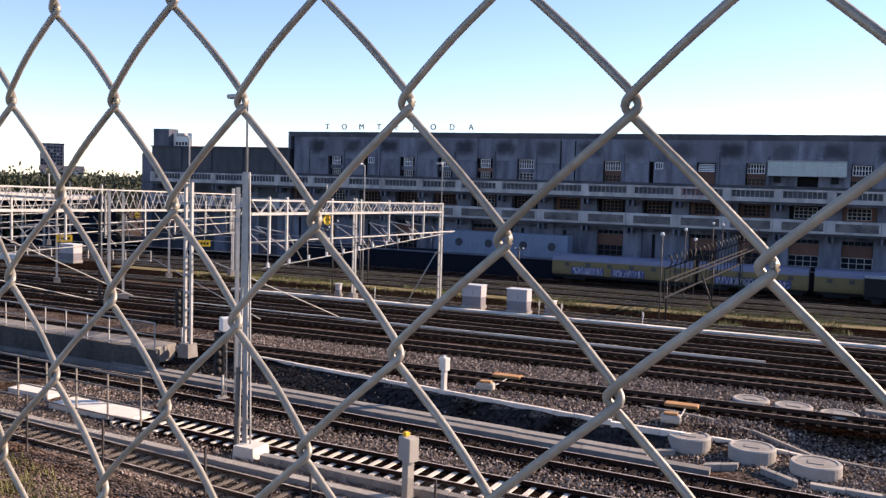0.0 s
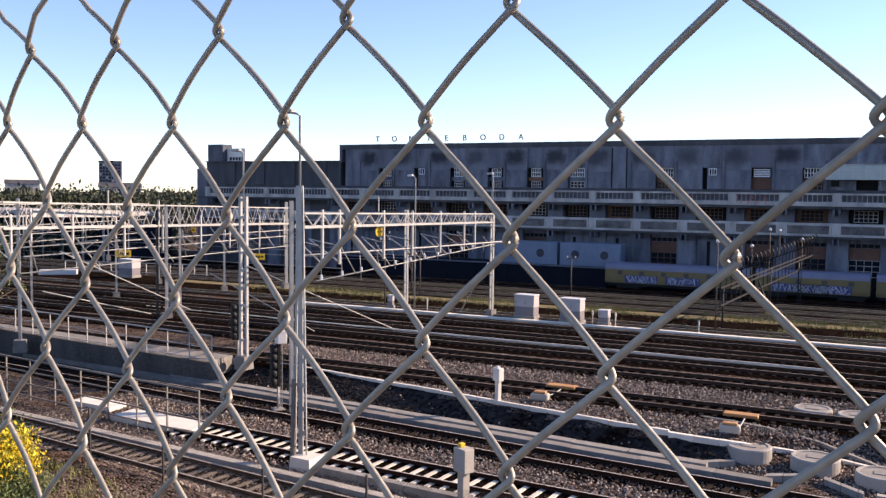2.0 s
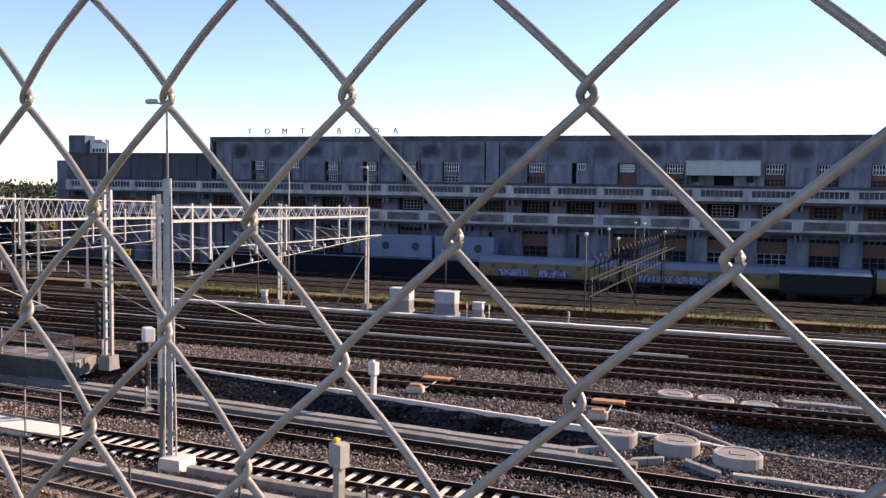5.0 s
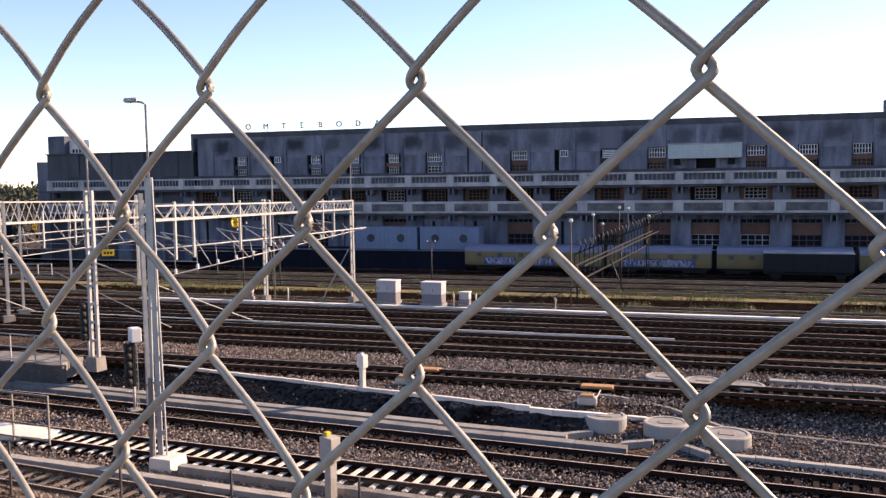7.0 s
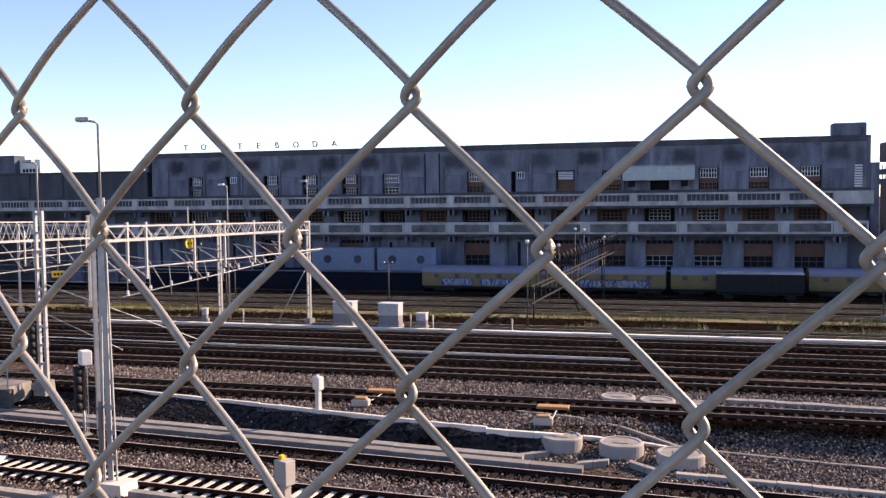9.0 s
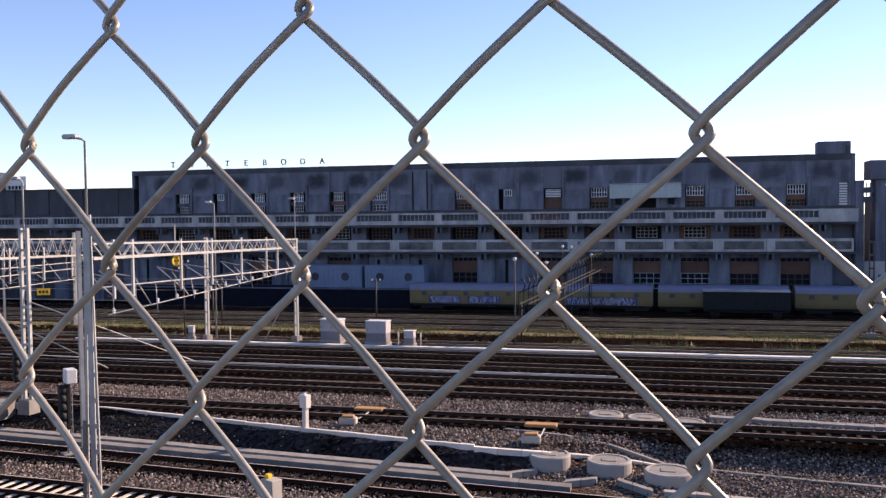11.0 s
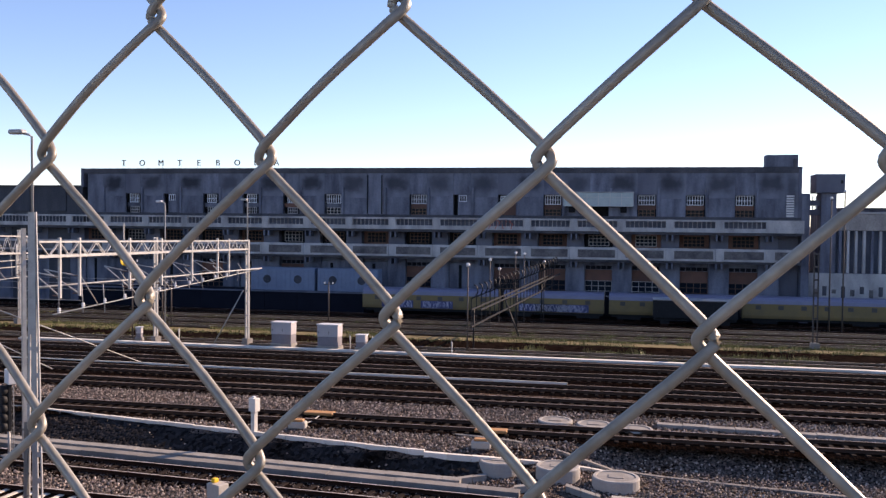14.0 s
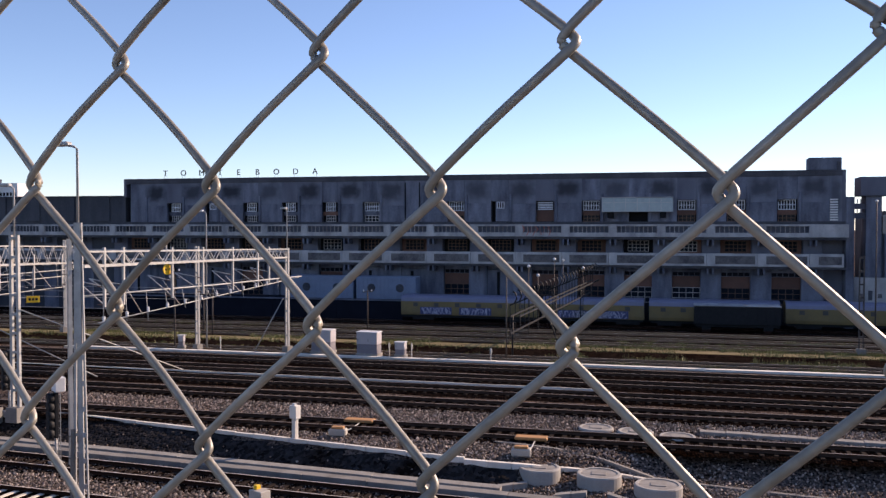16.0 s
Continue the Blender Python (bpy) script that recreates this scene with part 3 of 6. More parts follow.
    box(bm, 16.95, 20.75, YB + 0.9, YB + 3.4, Z + 6.885, Z + 8.45, 0.08)
    plant = part("plant_room", bm, M_PLAIN, th)
    part("flue", bx(20.2, 20.5, YB + 0.6, YB + 0.89, Z + 6.885, Z + 7.9), M_COPING, plant)
    part("stair_tower", bx(x_r + 0.003, 22.05, YB - 0.3, YB + 8, LOW - 0.1, Z + 3.55, bevel=0.04), M_PLAIN, th)
    bm = bmesh.new()
    for i in range(9):
        box(bm, 19.3, 20.2, YB - 0.06, YB + 0.02, Z + 0.65 + i * 0.31, Z + 0.83 + i * 0.31)
    part("louvre", bm, M_WHITE, th)
    return th


terminal = build_terminal()


def build_east_tower():
    th = new("stair_tower_block")
    tagged(th, "grey concrete tower with a wider head beside the terminal", "tower")
    part("shaft", bx(23.95, 25.8, YB + 3, YB + 6, LOW - 0.1, Z + 3.7, bevel=0.04), M_PLAIN, th)
    head = part("head", bx(23.2, 26.65, YB + 2.4, YB + 6.4, Z + 3.71, Z + 6.1, bevel=0.06), M_FACADE, th)
    part("vent", bx(26.1, 26.4, YB + 2.36, YB + 2.39, Z + 4.9, Z + 5.3), M_BLACK, head)
    for i, zz in enumerate((1.9, 3.1)):
        part("link_bridge", bx(22.06, 23.93, YB + 3.5, YB + 5, Z + zz - 1.0, Z + zz - 0.3), M_FACADE, th)
        bm = bmesh.new()
        for k in range(4):
            box(bm, 22.15 + 0.4 * k, 22.30 + 0.4 * k, YB + 3.42, YB + 3.48, Z + zz - 0.29, Z + zz + 0.25)
        part("railing", bm, M_WHITE, th)


build_east_tower()


def build_annex():
    th = new("annex_building")
    tagged(th, "low pale grey annex wall east of the terminal", "building")
    # Shade of the recess behind the columns is put into this wall's colour.
    part("wall", bx(25.85, 75, YB + 3.2, YB + 20, LOW - 0.1, 11.0), M_DARKPANEL, th)
    part("upper_band", bx(25.84, 75.1, YB + 2.6, YB + 3.19, 8.9, 11.05, bevel=0.04), M_FASCIA, th, "weathered brownish concrete fascia")
    part("coping", bx(25.83, 75.2, YB + 2.5, YB + 3.3, 11.055, 11.25), M_PARAPET, th)
    part("plinth_wall", bx(22.3, 75.1, YB + 1.9, YB + 3.19, LOW - 0.1, 3.5, bevel=0.03), M_PARAPET, th, "pale graffiti-marked lower wall")
    for i in range(26):
        x = 26.1 + i * 0.95
        part("column", bx(x, x + 0.34, YB + 2.65, YB + 3.18, 3.52, 8.88, bevel=0.04), M_PARAPET if i % 4 else M_PLAIN, th)
    for i in range(8):
        x = 23.0 + i * 1.1
        part("spray_bar", bx(x, x + 0.5, YB + 1.88, YB + 1.898, 0.4 + 0.3 * (i % 3), 1.5 + 0.4 * (i % 2)), M_COPING if i % 2 else M_INSET, th)


M_FASCIA = shade("brownish_weathered_fascia", (0.42, 0.375, 0.345), 0.9, second=(0.22, 0.195, 0.185), scale=0.6, fine=6, amount=1.0, streak=0.4)
build_annex()


def build_back_block():
    th = new("office_block")
    tagged(th, "distant pale office block behind the annex", "building")
    part("wall", bx(33, 90, 152, 175, LOW, Z + 1.9), M_PLAIN, th)
    part("roof", bx(32.8, 90.2, 151.8, 175.2, Z + 1.905, Z + 2.3), M_COPING, th)
    for i in range(8):
        window_grid(th, 36 + i * 6, 151.94, Z - 0.6, Z + 0.7, 3.2, 4, 2, M_WHITE)


build_back_block()


def build_sign():
    th = new("roof_sign")
    tagged(th, "dark spaced capital letters standing along the roof edge", "sign")
    word = "TOMTEBODA"
    for i, ch in enumerate(word):
        cu = bpy.data.curves.new("letter", "FONT")
        cu.body, cu.size, cu.extrude, cu.align_x = ch, 1.16, 0.06, "CENTER"
        cu.offset = 0.0
        tmp = new("letter_tmp", cu)
        me = bpy.data.meshes.new_from_object(tmp)
        bpy.data.objects.remove(tmp)
        me.materials.clear()
        me.materials.append(M_BLACK)
        ob = new("letter", me)
        ob.parent = th
        x = -71.6 + i * (23.4 / 8)
        ob.matrix_basis = pose(x, YB + 0.3, Z + 7.28, 90, 0, 0)
        for dx in (-0.2, 0.2):
            part("stand", bx(x + dx - 0.008, x + dx + 0.008, YB + 0.36, YB + 0.376, Z + 6.88, Z + 7.5), M_BLACK, ob).matrix_parent_inverse = ob.matrix_basis.inverted()


build_sign()


# ---- pale concrete walks, walls and pads of the near strip ----
def near_y(x, y0, slope=-5.0):
    return y0 + x * math.tan(radians(slope))


def strip(name, xs, y_near, y_far, z, thick, mat, label, cat, gap=0.012, sub="slab", step=2.0):
    """A row of slabs along the track from xs[0] to xs[1], between two edges given as functions of x."""
    th = thing(name, 0, 0, 0, label, cat)
    rnd = random.Random(len(name))
    x = xs[0]
    while x < xs[1] - 0.1:
        x2 = min(x + step, xs[1])
        bm = bmesh.new()
        dz = rnd.uniform(-0.012, 0.012)
        q = [(x + gap, y_near(x)), (x2 - gap, y_near(x2)), (x2 - gap, y_far(x2)), (x + gap, y_far(x))]
        zs = [z(v) if callable(z) else z for v in (x, x2, x2, x)]
        lo = [bm.verts.new((a, b, c - thick)) for (a, b), c in zip(q, zs)]
        hi = [bm.verts.new((a, b, c + dz)) for (a, b), c in zip(q, zs)]
        bm.faces.new(hi)
        for i in range(4):
            j = (i + 1) % 4
            bm.faces.new((lo[i], lo[j], hi[j], hi[i]))
        part(sub, bm, mat, th)
        x = x2
    return th


M_KERB = shade("sunlit_kerb_concrete", (0.50, 0.46, 0.40), 0.85, second=(0.34, 0.31, 0.27), scale=1.5, fine=15, per_piece=0.1)
M_PALE = shade("white_worn_concrete", (0.80, 0.75, 0.67), 0.8, second=(0.60, 0.55, 0.48), scale=1.5, fine=15, per_piece=0.1)
M_WALK = shade("worn_concrete_walk", (0.30, 0.28, 0.255), 0.9, second=(0.165, 0.152, 0.138), scale=1.2, fine=20, amount=0.9, per_piece=0.12)
strip("concrete_walkway", (-60, -3.9), lambda x: 35.2 - 0.095 * (x + 7.5), lambda x: 35.72 - 0.095 * (x + 7.5), NEAR + 0.20, 0.4, M_WALK,
      "grey concrete walkway of long slabs at the foot of the bank", "walkway", step=3.0)
strip("concrete_walkway", (-60, -6.4), lambda x: 35.84 - 0.095 * (x + 7.5), lambda x: 36.35 - 0.095 * (x + 7.5), NEAR + 0.26, 0.4, M_CONC,
      "pale concrete walkway of long slabs at the foot of the bank", "walkway", step=2.4)
strip("cable_duct", (-33, -8.31), lambda x: bank_top(x) - 0.08, lambda x: bank_top(x) + 0.10, YARD + 0.10, 0.3, M_PALE,
      "pale concrete cable duct along the top of the bank", "cable duct", sub="lid", step=1.0)
strip("cable_trough", (-19.5, -3), lambda x: near_y(x, 26.55), lambda x: near_y(x, 26.9), NEAR + 0.28, 0.5, M_CONC,
      "low concrete cable trough beside the pale sleepers", "cable trough", sub="lid", step=1.0)
strip("kerb", (-40, -8), lambda x: near_y(x, 25.25, -5.2), lambda x: near_y(x, 25.65, -5.2), NEAR + 0.20, 0.4, M_KERB,
      "pale concrete kerb between two near tracks", "kerb", sub="kerbstone", step=2.5)
strip("platform_edge", (-48, 34), lambda x: 64.75 - 0.004 * x, lambda x: 65.3 - 0.004 * x, YARD + 0.13, 0.4, M_PALE,
      "low sunlit concrete edge across the yard", "kerb", sub="slab", step=4.0)
# Added white strip: it paints the sun's bright line along a rail.
strip("cable_duct", (-56, -3.4), lambda x: 55.35 - 0.021 * x, lambda x: 55.44 - 0.021 * x, YARD + 0.09, 0.3, M_PALE,
      "narrow white strip standing for a sunlit rail head", "cable duct", sub="lid", step=2.0)
for ends, y0, y1 in (((-32.4, -27.4), 28.2, 29.7), ((-36.4, -33.6), 29.2, 30.3)):
    strip("track_slab", ends, lambda x: near_y(x, y0, -3.8), lambda x: near_y(x, y1, -3.8), NEAR + 0.2, 0.4, M_PALE,
          "sunlit pale concrete slab round the rails", "slab", sub="slab", step=2.4)
strip("pipe_run", (-0.4, 24), lambda x: 35.2 - 0.105 * x, lambda x: 35.5 - 0.105 * x, NEAR + 0.16, 0.3, M_KERB,
      "pale concrete duct leading away from the wells", "cable duct", sub="lid", step=1.2)
strip("pipe_run", (1.6, 34), lambda x: 45.2 - 0.08 * x, lambda x: 45.7 - 0.08 * x, YARD + 0.14, 0.3, M_CONC,
      "grey concrete duct beside the yard track", "cable duct", sub="lid", step=1.2)


DUCT = lambda x: 38.976 - 0.4478 * x - 0.172 * x * x - 0.0119 * x ** 3
strip("cable_duct", (-8.3, -0.5), lambda x: DUCT(x) - 0.11, lambda x: DUCT(x) + 0.11, lambda x: -0.735 - 0.042 * x + 0.0223 * x * x + 0.0019 * x ** 3, 0.25, M_PALE,
      "pale concrete cable duct passing behind the wells", "cable duct", sub="lid", step=1.0)
strip("cable_duct", (-6.6, -5.5), lambda x: 36.05 + 0.72 * (x + 6.6), lambda x: 36.4 + 0.72 * (x + 6.6), NEAR + 0.24, 0.3, M_CONC,
      "short grey concrete duct from the walkway to a well", "cable duct", sub="lid", step=0.6)
strip("cable_duct", (-4.2, -2.9), lambda x: 35.42 + 0.58 * (x + 4.2), lambda x: 35.75 + 0.58 * (x + 4.2), NEAR + 0.24, 0.3, M_CONC,
      "short grey concrete duct from the walkway to a well", "cable duct", sub="lid", step=0.6)
strip("cable_duct", (-2.2, -0.8), lambda x: 36.15 - 0.85 * (x + 2.2), lambda x: 36.5 - 0.85 * (x + 2.2), NEAR + 0.22, 0.3, M_CONC,
      "short grey concrete duct leading away from a well", "cable duct", sub="lid", step=0.6)
strip("cable_trough", (-9.2, 22), lambda x: 39.30 - 0.21 * x + 0.004 * x * x, lambda x: 39.52 - 0.21 * x + 0.004 * x * x, lambda x: ground_z(x, 39.41 - 0.21 * x + 0.004 * x * x) + 0.05, 0.3, M_WALK,
      "low grey concrete trough in front of a yard track", "cable trough", sub="lid", step=2.2)


# Wall concrete kept dark: the shade on its face is in the colour.
M_DARKCONC = shade("dark_shaded_concrete", (0.15, 0.14, 0.128), 0.9, second=(0.06, 0.056, 0.052), scale=0.7, fine=8, amount=1.1, streak=0.4)


def retaining_wall():
    th = thing("retaining_wall", 0, 0, 0, "dark shaded concrete retaining wall below a railing", "wall", kind="")
    x = -33.3
    while x > -95:
        x2 = x - 6.0
        bm = bmesh.new()
        y1, y2 = 38.45 - 0.045 * (x + 33.3), 38.45 - 0.045 * (x2 + 33.3)
        zt = 0.40 + 0.018 * (-33.3 - x)
        v = [bm.verts.new(p) for p in ((x2 + 0.01, y2, NEAR - 0.3), (x - 0.01, y1, NEAR - 0.3), (x - 0.01, y1 + 0.35, NEAR - 0.3), (x2 + 0.01, y2 + 0.35, NEAR - 0.3),
                                       (x2 + 0.01, y2, zt + 0.1), (x - 0.01, y1, zt), (x - 0.01, y1 + 0.35, zt), (x2 + 0.01, y2 + 0.35, zt + 0.1))]
        for f in ((3, 2, 1, 0), (4, 5, 6, 7), (0, 1, 5, 4), (1, 2, 6, 5), (2, 3, 7, 6), (3, 0, 4, 7)):
            bm.faces.new([v[i] for i in f])
        part("wall_panel", bm, M_DARKCONC, th)
        x = x2
    return th


retaining_wall()


def railing(p, q, h, n, bars, label, thick=0.04, mesh_step=0.0, steel=None):
    """Posts and level rails from p to q, with a fine infill if mesh_step is given."""
    p, q = Vector(p), Vector(q)
    steel = steel or M_GALV
    th = thing("railing", *p, label, "railing")
    d = q - p
    for i in range(n + 1):
        bm = bmesh.new()
        o = d * (i / n)
        beam(bm, o, o + Vector((0, 0, h)), thick, thick * 1.5)
        part("post", bm, steel, th)
    for k in range(bars):
        bm = bmesh.new()
        z = h * (0.98 - 0.9 * k / max(1, bars - 1)) if bars > 1 else h
        beam(bm, Vector((0, 0, z)), d + Vector((0, 0, z)), thick * (1.5 if k == 0 else 1.1))
        part("rail", bm, steel, th)
    if mesh_step:
        bm = bmesh.new()
        ln = d.length
        k = 0.0
        while k < ln:
            o = d * (k / ln)
            beam(bm, o + Vector((0, 0.02, 0.1)), o + Vector((0, 0.02, h)), 0.006)
            k += mesh_step
        k = 0.1
        while k < h:
            beam(bm, Vector((0, 0.02, k)), d + Vector((0, 0.02, k)), 0.007)
            k += mesh_step
        tagged(part("wire_infill", bm, M_GALV, th), kind="stuff")
    return th


strip("ramp_path", (-63.5, -34.0), lambda x: 38.83 - 0.045 * (x + 33.3), lambda x: min(41.0, 40.95 - 0.045 * (x + 33.3)), lambda x: 0.37 - 0.0165 * (x + 33.3), 0.9, M_WALK,
      "worn grey concrete path behind the railing of the retaining wall", "path", step=3.0)

# Darker steel for the railing and for the shade painted on a mast leg.
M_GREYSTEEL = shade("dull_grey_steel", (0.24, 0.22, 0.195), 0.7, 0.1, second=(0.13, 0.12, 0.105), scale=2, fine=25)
railing((-33.5, 38.62, 0.40), (-63.5, 39.97, 0.94), 1.5, 18, 3, "grey steel railing on top of the retaining wall")
railing((-26.4, 29.6, NEAR + 0.13), (-50.4, 32.2, NEAR + 0.13), 2.05, 12, 4, "dark grey steel railing beside the pale track slab", 0.05, 0.0, M_GREYSTEEL)


def mesh_fence():
    """Low dark net fence between the camera's slope and the nearest track."""
    ends = [(-36.0, 17.2), (-24.87, 22.37), (-22.5, 23.4), (-18.9, 24.27), (-15.2, 24.9), (-11.0, 25.4), (-6.0, 25.8)]
    tops = [3.6, 2.33, 1.53, 0.84, 0.75, 0.75, 0.75]
    th = thing("mesh_fence", 0, 0, 0, "rusty fine wire-mesh fence on thin posts beside the track", "fence")
    for (x, y), t in zip(ends, tops):
        bm = bmesh.new()
        beam(bm, (x, y, min(t - 1.6, ground_z(x, y)) - 0.2), (x, y, t), 0.06)
        part("post", bm, M_DARKSTEEL, th)
    net = bmesh.new()
    for i in range(len(ends) - 1):
        (xa, ya), (xb, yb) = ends[i], ends[i + 1]
        n = int(math.hypot(xb - xa, yb - ya) / 0.11)
        for k in range(-12, n):
            for s in (1, -1):
                pts = []
                for kk in (k, k + 13):
                    c = max(0, min(n, kk))
                    f = (c - k) / 13 if s > 0 else 1 - (c - k) / 13
                    u = c / n
                    t = tops[i] + (tops[i + 1] - tops[i]) * u - 0.1
                    pts.append((xa + (xb - xa) * u, ya + (yb - ya) * u + 0.03, t - 1.45 * (1 - f)))
                if (Vector(pts[0]) - Vector(pts[1])).length > 0.05:
                    beam(net, pts[0], pts[1], 0.007)
    tagged(part("wire_net", net, M_DARKSTEEL, th), kind="stuff")


M_DARKSTEEL = shade("weathered_steel", (0.10, 0.085, 0.075), 0.7, 0.2, second=(0.05, 0.042, 0.038), scale=2, fine=30)
mesh_fence()


# ---- masts, portals, lamps ----
def lattice_mast(x, y, z0, h, w=0.28, label="", lamp=0.0, rz=0.0, footing=0.0, taper=1.0, lean_lamp=(-0.7, 0.0), web=0.0, steel=None):
    """Two channel legs joined by battens, on a concrete foot; lamp: height of a lamp on a pole above the top."""
    steel = steel or M_GALV
    th = thing("catenary_mast", x, y, z0, label, "mast", "catenary masts", rz)
    wb = w * taper
    legs = ((-0.5, 0.11), (0.12, 0.23), (0.70, 0.06)) if web else ((-0.5, 0.09 + 0.06 * (w > 0.4)), (0.5, 0.09 + 0.06 * (w > 0.4)))
    for sx, wide in legs:
        bm = bmesh.new()
        beam(bm, (sx * wb, 0, 0), (sx * w, 0, h), wide, 0.05 if web else 0.16)
        part("leg", bm, steel, th)
    n = max(3, int(h / 0.85))
    for i in range(n):
        zz = 0.35 + (h - 0.5) * i / (n - 1)
        ww = wb + (w - wb) * zz / h
        if web and zz < h * web:
            # short battens close the slotted side; every third one reaches across
            part("batten", bx(0.12 * ww + 0.117, 0.70 * ww - 0.032, -0.02, 0.02, zz - 0.09, zz + 0.09), steel, th)
            if i % 3 == 0:
                part("batten", bx(-0.5 * ww + 0.057, 0.12 * ww - 0.117, -0.02, 0.02, zz - 0.05, zz + 0.05), steel, th)
        elif not web:
            part("batten", bx(-ww / 2 + 0.046, ww / 2 - 0.046, -0.075, 0.075, zz - 0.06, zz + 0.06), steel, th)
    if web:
        # The leg's shaded lower part is put into this added dark piece.
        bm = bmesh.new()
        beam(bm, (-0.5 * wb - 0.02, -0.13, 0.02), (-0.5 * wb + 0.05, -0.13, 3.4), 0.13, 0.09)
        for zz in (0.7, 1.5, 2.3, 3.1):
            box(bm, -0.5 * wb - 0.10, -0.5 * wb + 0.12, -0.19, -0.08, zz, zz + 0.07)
        part("shaded_leg_piece", bm, M_GREYSTEEL, th, "added dark piece standing for the shaded lower leg")
        bm = bmesh.new()
        beam(bm, (0, -0.05, h * web), (0, -0.05, h - 0.02), (wb + w) / 2 - 0.06, 0.03)
        part("web_plate", bm, steel, th)
    if footing:
        bm = bmesh.new()
        f = footing
        vs = [bm.verts.new(p) for p in ((-f, -f, -0.3), (f, -f, -0.3), (f, f, -0.3), (-f, f, -0.3), (-f * 0.9, -f * 0.9, 0.45), (f * 0.9, -f * 0.9, 0.45), (f * 0.9, f * 0.9, 0.45), (-f * 0.9, f * 0.9, 0.45))]
        for fc in ((3, 2, 1, 0), (4, 5, 6, 7), (0, 1, 5, 4), (1, 2, 6, 5), (2, 3, 7, 6), (3, 0, 4, 7)):
            bm.faces.new([vs[i] for i in fc])
        part("footing", bm, M_PALE if web else M_WALK, th, "worn concrete footing block").location = (0.42 if web else 0, -0.05 if web else 0, 0)
    if lamp:
        bm = bmesh.new()
        lx, ly = lean_lamp
        rod(bm, [(0, 0, h - 0.6), (0, 0, h + lamp), (lx * 0.3, ly * 0.3, h + lamp + 0.08), (lx, ly, h + lamp + 0.14)], 0.045, 8)
        arm = part("lamp_pole", bm, M_GALV, th)
        bm = bmesh.new()
        s = 0.16
        box(bm, lx - 0.50, lx + 0.10, ly - s, ly + s, h + lamp + 0.1, h + lamp + 0.27, 0.05)
        part("lamp_head", bm, M_GALV, arm)
    return th


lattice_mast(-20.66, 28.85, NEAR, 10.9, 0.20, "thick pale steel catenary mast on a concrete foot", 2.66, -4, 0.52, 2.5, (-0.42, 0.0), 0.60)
lattice_mast(-25.9, 35.5, NEAR, 10.2, 0.16, "slim pale steel portal leg behind the signal", 0, -40)
lattice_mast(-32.12, 39.65, 0.3, 9.2, 0.42, "pale lattice steel mast with a lamp beside the ramp wall", 2.35, -4, 0.38, 1.0, (-0.3, 0))
lattice_mast(-29.15, 66.9, YARD, 8.2, 0.26, "pale lattice portal leg with a tall lamp", 2.95, -20, 0.32, 1.0, (-0.12, 0))
lattice_mast(-36.6, 66.2, YARD, 8.3, 0.30, "pale lattice mast in the yard", 0, -20, 0.3)
lattice_mast(-50.95, 55.1, YARD, 8.7, 0.14, "white steel portal leg in the yard", 0, -38, 0.4)
lattice_mast(-49.62, 52.2, YARD, 8.6, 0.46, "white steel portal leg with dark fittings", 0, -38, 0.4)
lattice_mast(-50.25, 51.9, YARD, 8.3, 0.09, "black steel cable column beside a white portal leg", 0, -38, steel=M_BLACK)
lattice_mast(-55.0, 74.6, YARD, 8.6, 0.34, "white steel portal leg far across the yard", 0, -30, 0.4)
lattice_mast(-48.4, 38.3, YARD, 9.2, 0.34, "white steel portal leg near the ramp", 0, -45, 0.4)
lattice_mast(-78.0, 52.0, YARD, 8.6, 0.36, "white steel portal leg at the far end of the yard", 0, -45, 0.4)
lattice_mast(-86.0, 84.0, YARD, 8.6, 0.36, "white steel portal leg at the far end of the yard", 0, -45, 0.4)
lattice_mast(14.6, 76.0, YARD, 7.6, 0.32, "grey lattice mast among the grassy tracks", 0, 0, 0.35, steel=M_DARKSTEEL)


def portal(p, q, h, w, n, label, chord=0.08, brace=0.042):
    """A box truss from p to q: four chords, each panel's braces."""
    p, q = Vector(p), Vector(q)
    th = thing("portal_beam", *p, label, "portal beam", "portal beams")
    d = q - p
    ax = d.normalized()
    s = Vector((ax.y, -ax.x, 0)).normalized() * (w / 2)
    for side in (-1, 1):
        for zz in (0, h):
            bm = bmesh.new()
            beam(bm, s * side + Vector((0, 0, zz)), d + s * side + Vector((0, 0, zz)), chord, chord * (1.5 if zz == 0 else 1))
            part("chord", bm, M_GALV, th)
        for i in range(n):
            a, b = d * (i / n) + s * side, d * ((i + 1) / n) + s * side
            bm = bmesh.new()
            up = Vector((0, 0, h))
            beam(bm, a + up * ((i + (side > 0)) % 2), b + up * ((i + 1 + (side > 0)) % 2), brace)
            part("diagonal", bm, M_GALV, th)
    for i in range(n + 1):
        a = d * (i / n)
        for zz in (0, h):
            bm = bmesh.new()
            beam(bm, a - s + Vector((0, 0, zz)), a + s + Vector((0, 0, zz)), brace)
            part("cross_tie", bm, M_GALV, th)
    return th


portal((-25.6, 35.7, 8.15), (-29.4, 67.2, 7.45), 0.66, 0.55, 34, "long pale lattice steel beam carrying the overhead line")
portal((-47.6, 36.0, 7.45), (-55.0, 74.8, 6.45), 1.55, 1.3, 40, "deep pale lattice steel beam with a walkway", 0.10, 0.045)
portal((-71.0, 38.0, 7.2), (-87.0, 88.0, 6.6), 1.2, 0.9, 22, "pale lattice steel beam at the far end of the yard", 0.08, 0.04)
walkway = thing("service_walkway", 0, 0, 0, "grey sheet-metal walkway panel inside the portal beam", "walkway")
bm = bmesh.new()
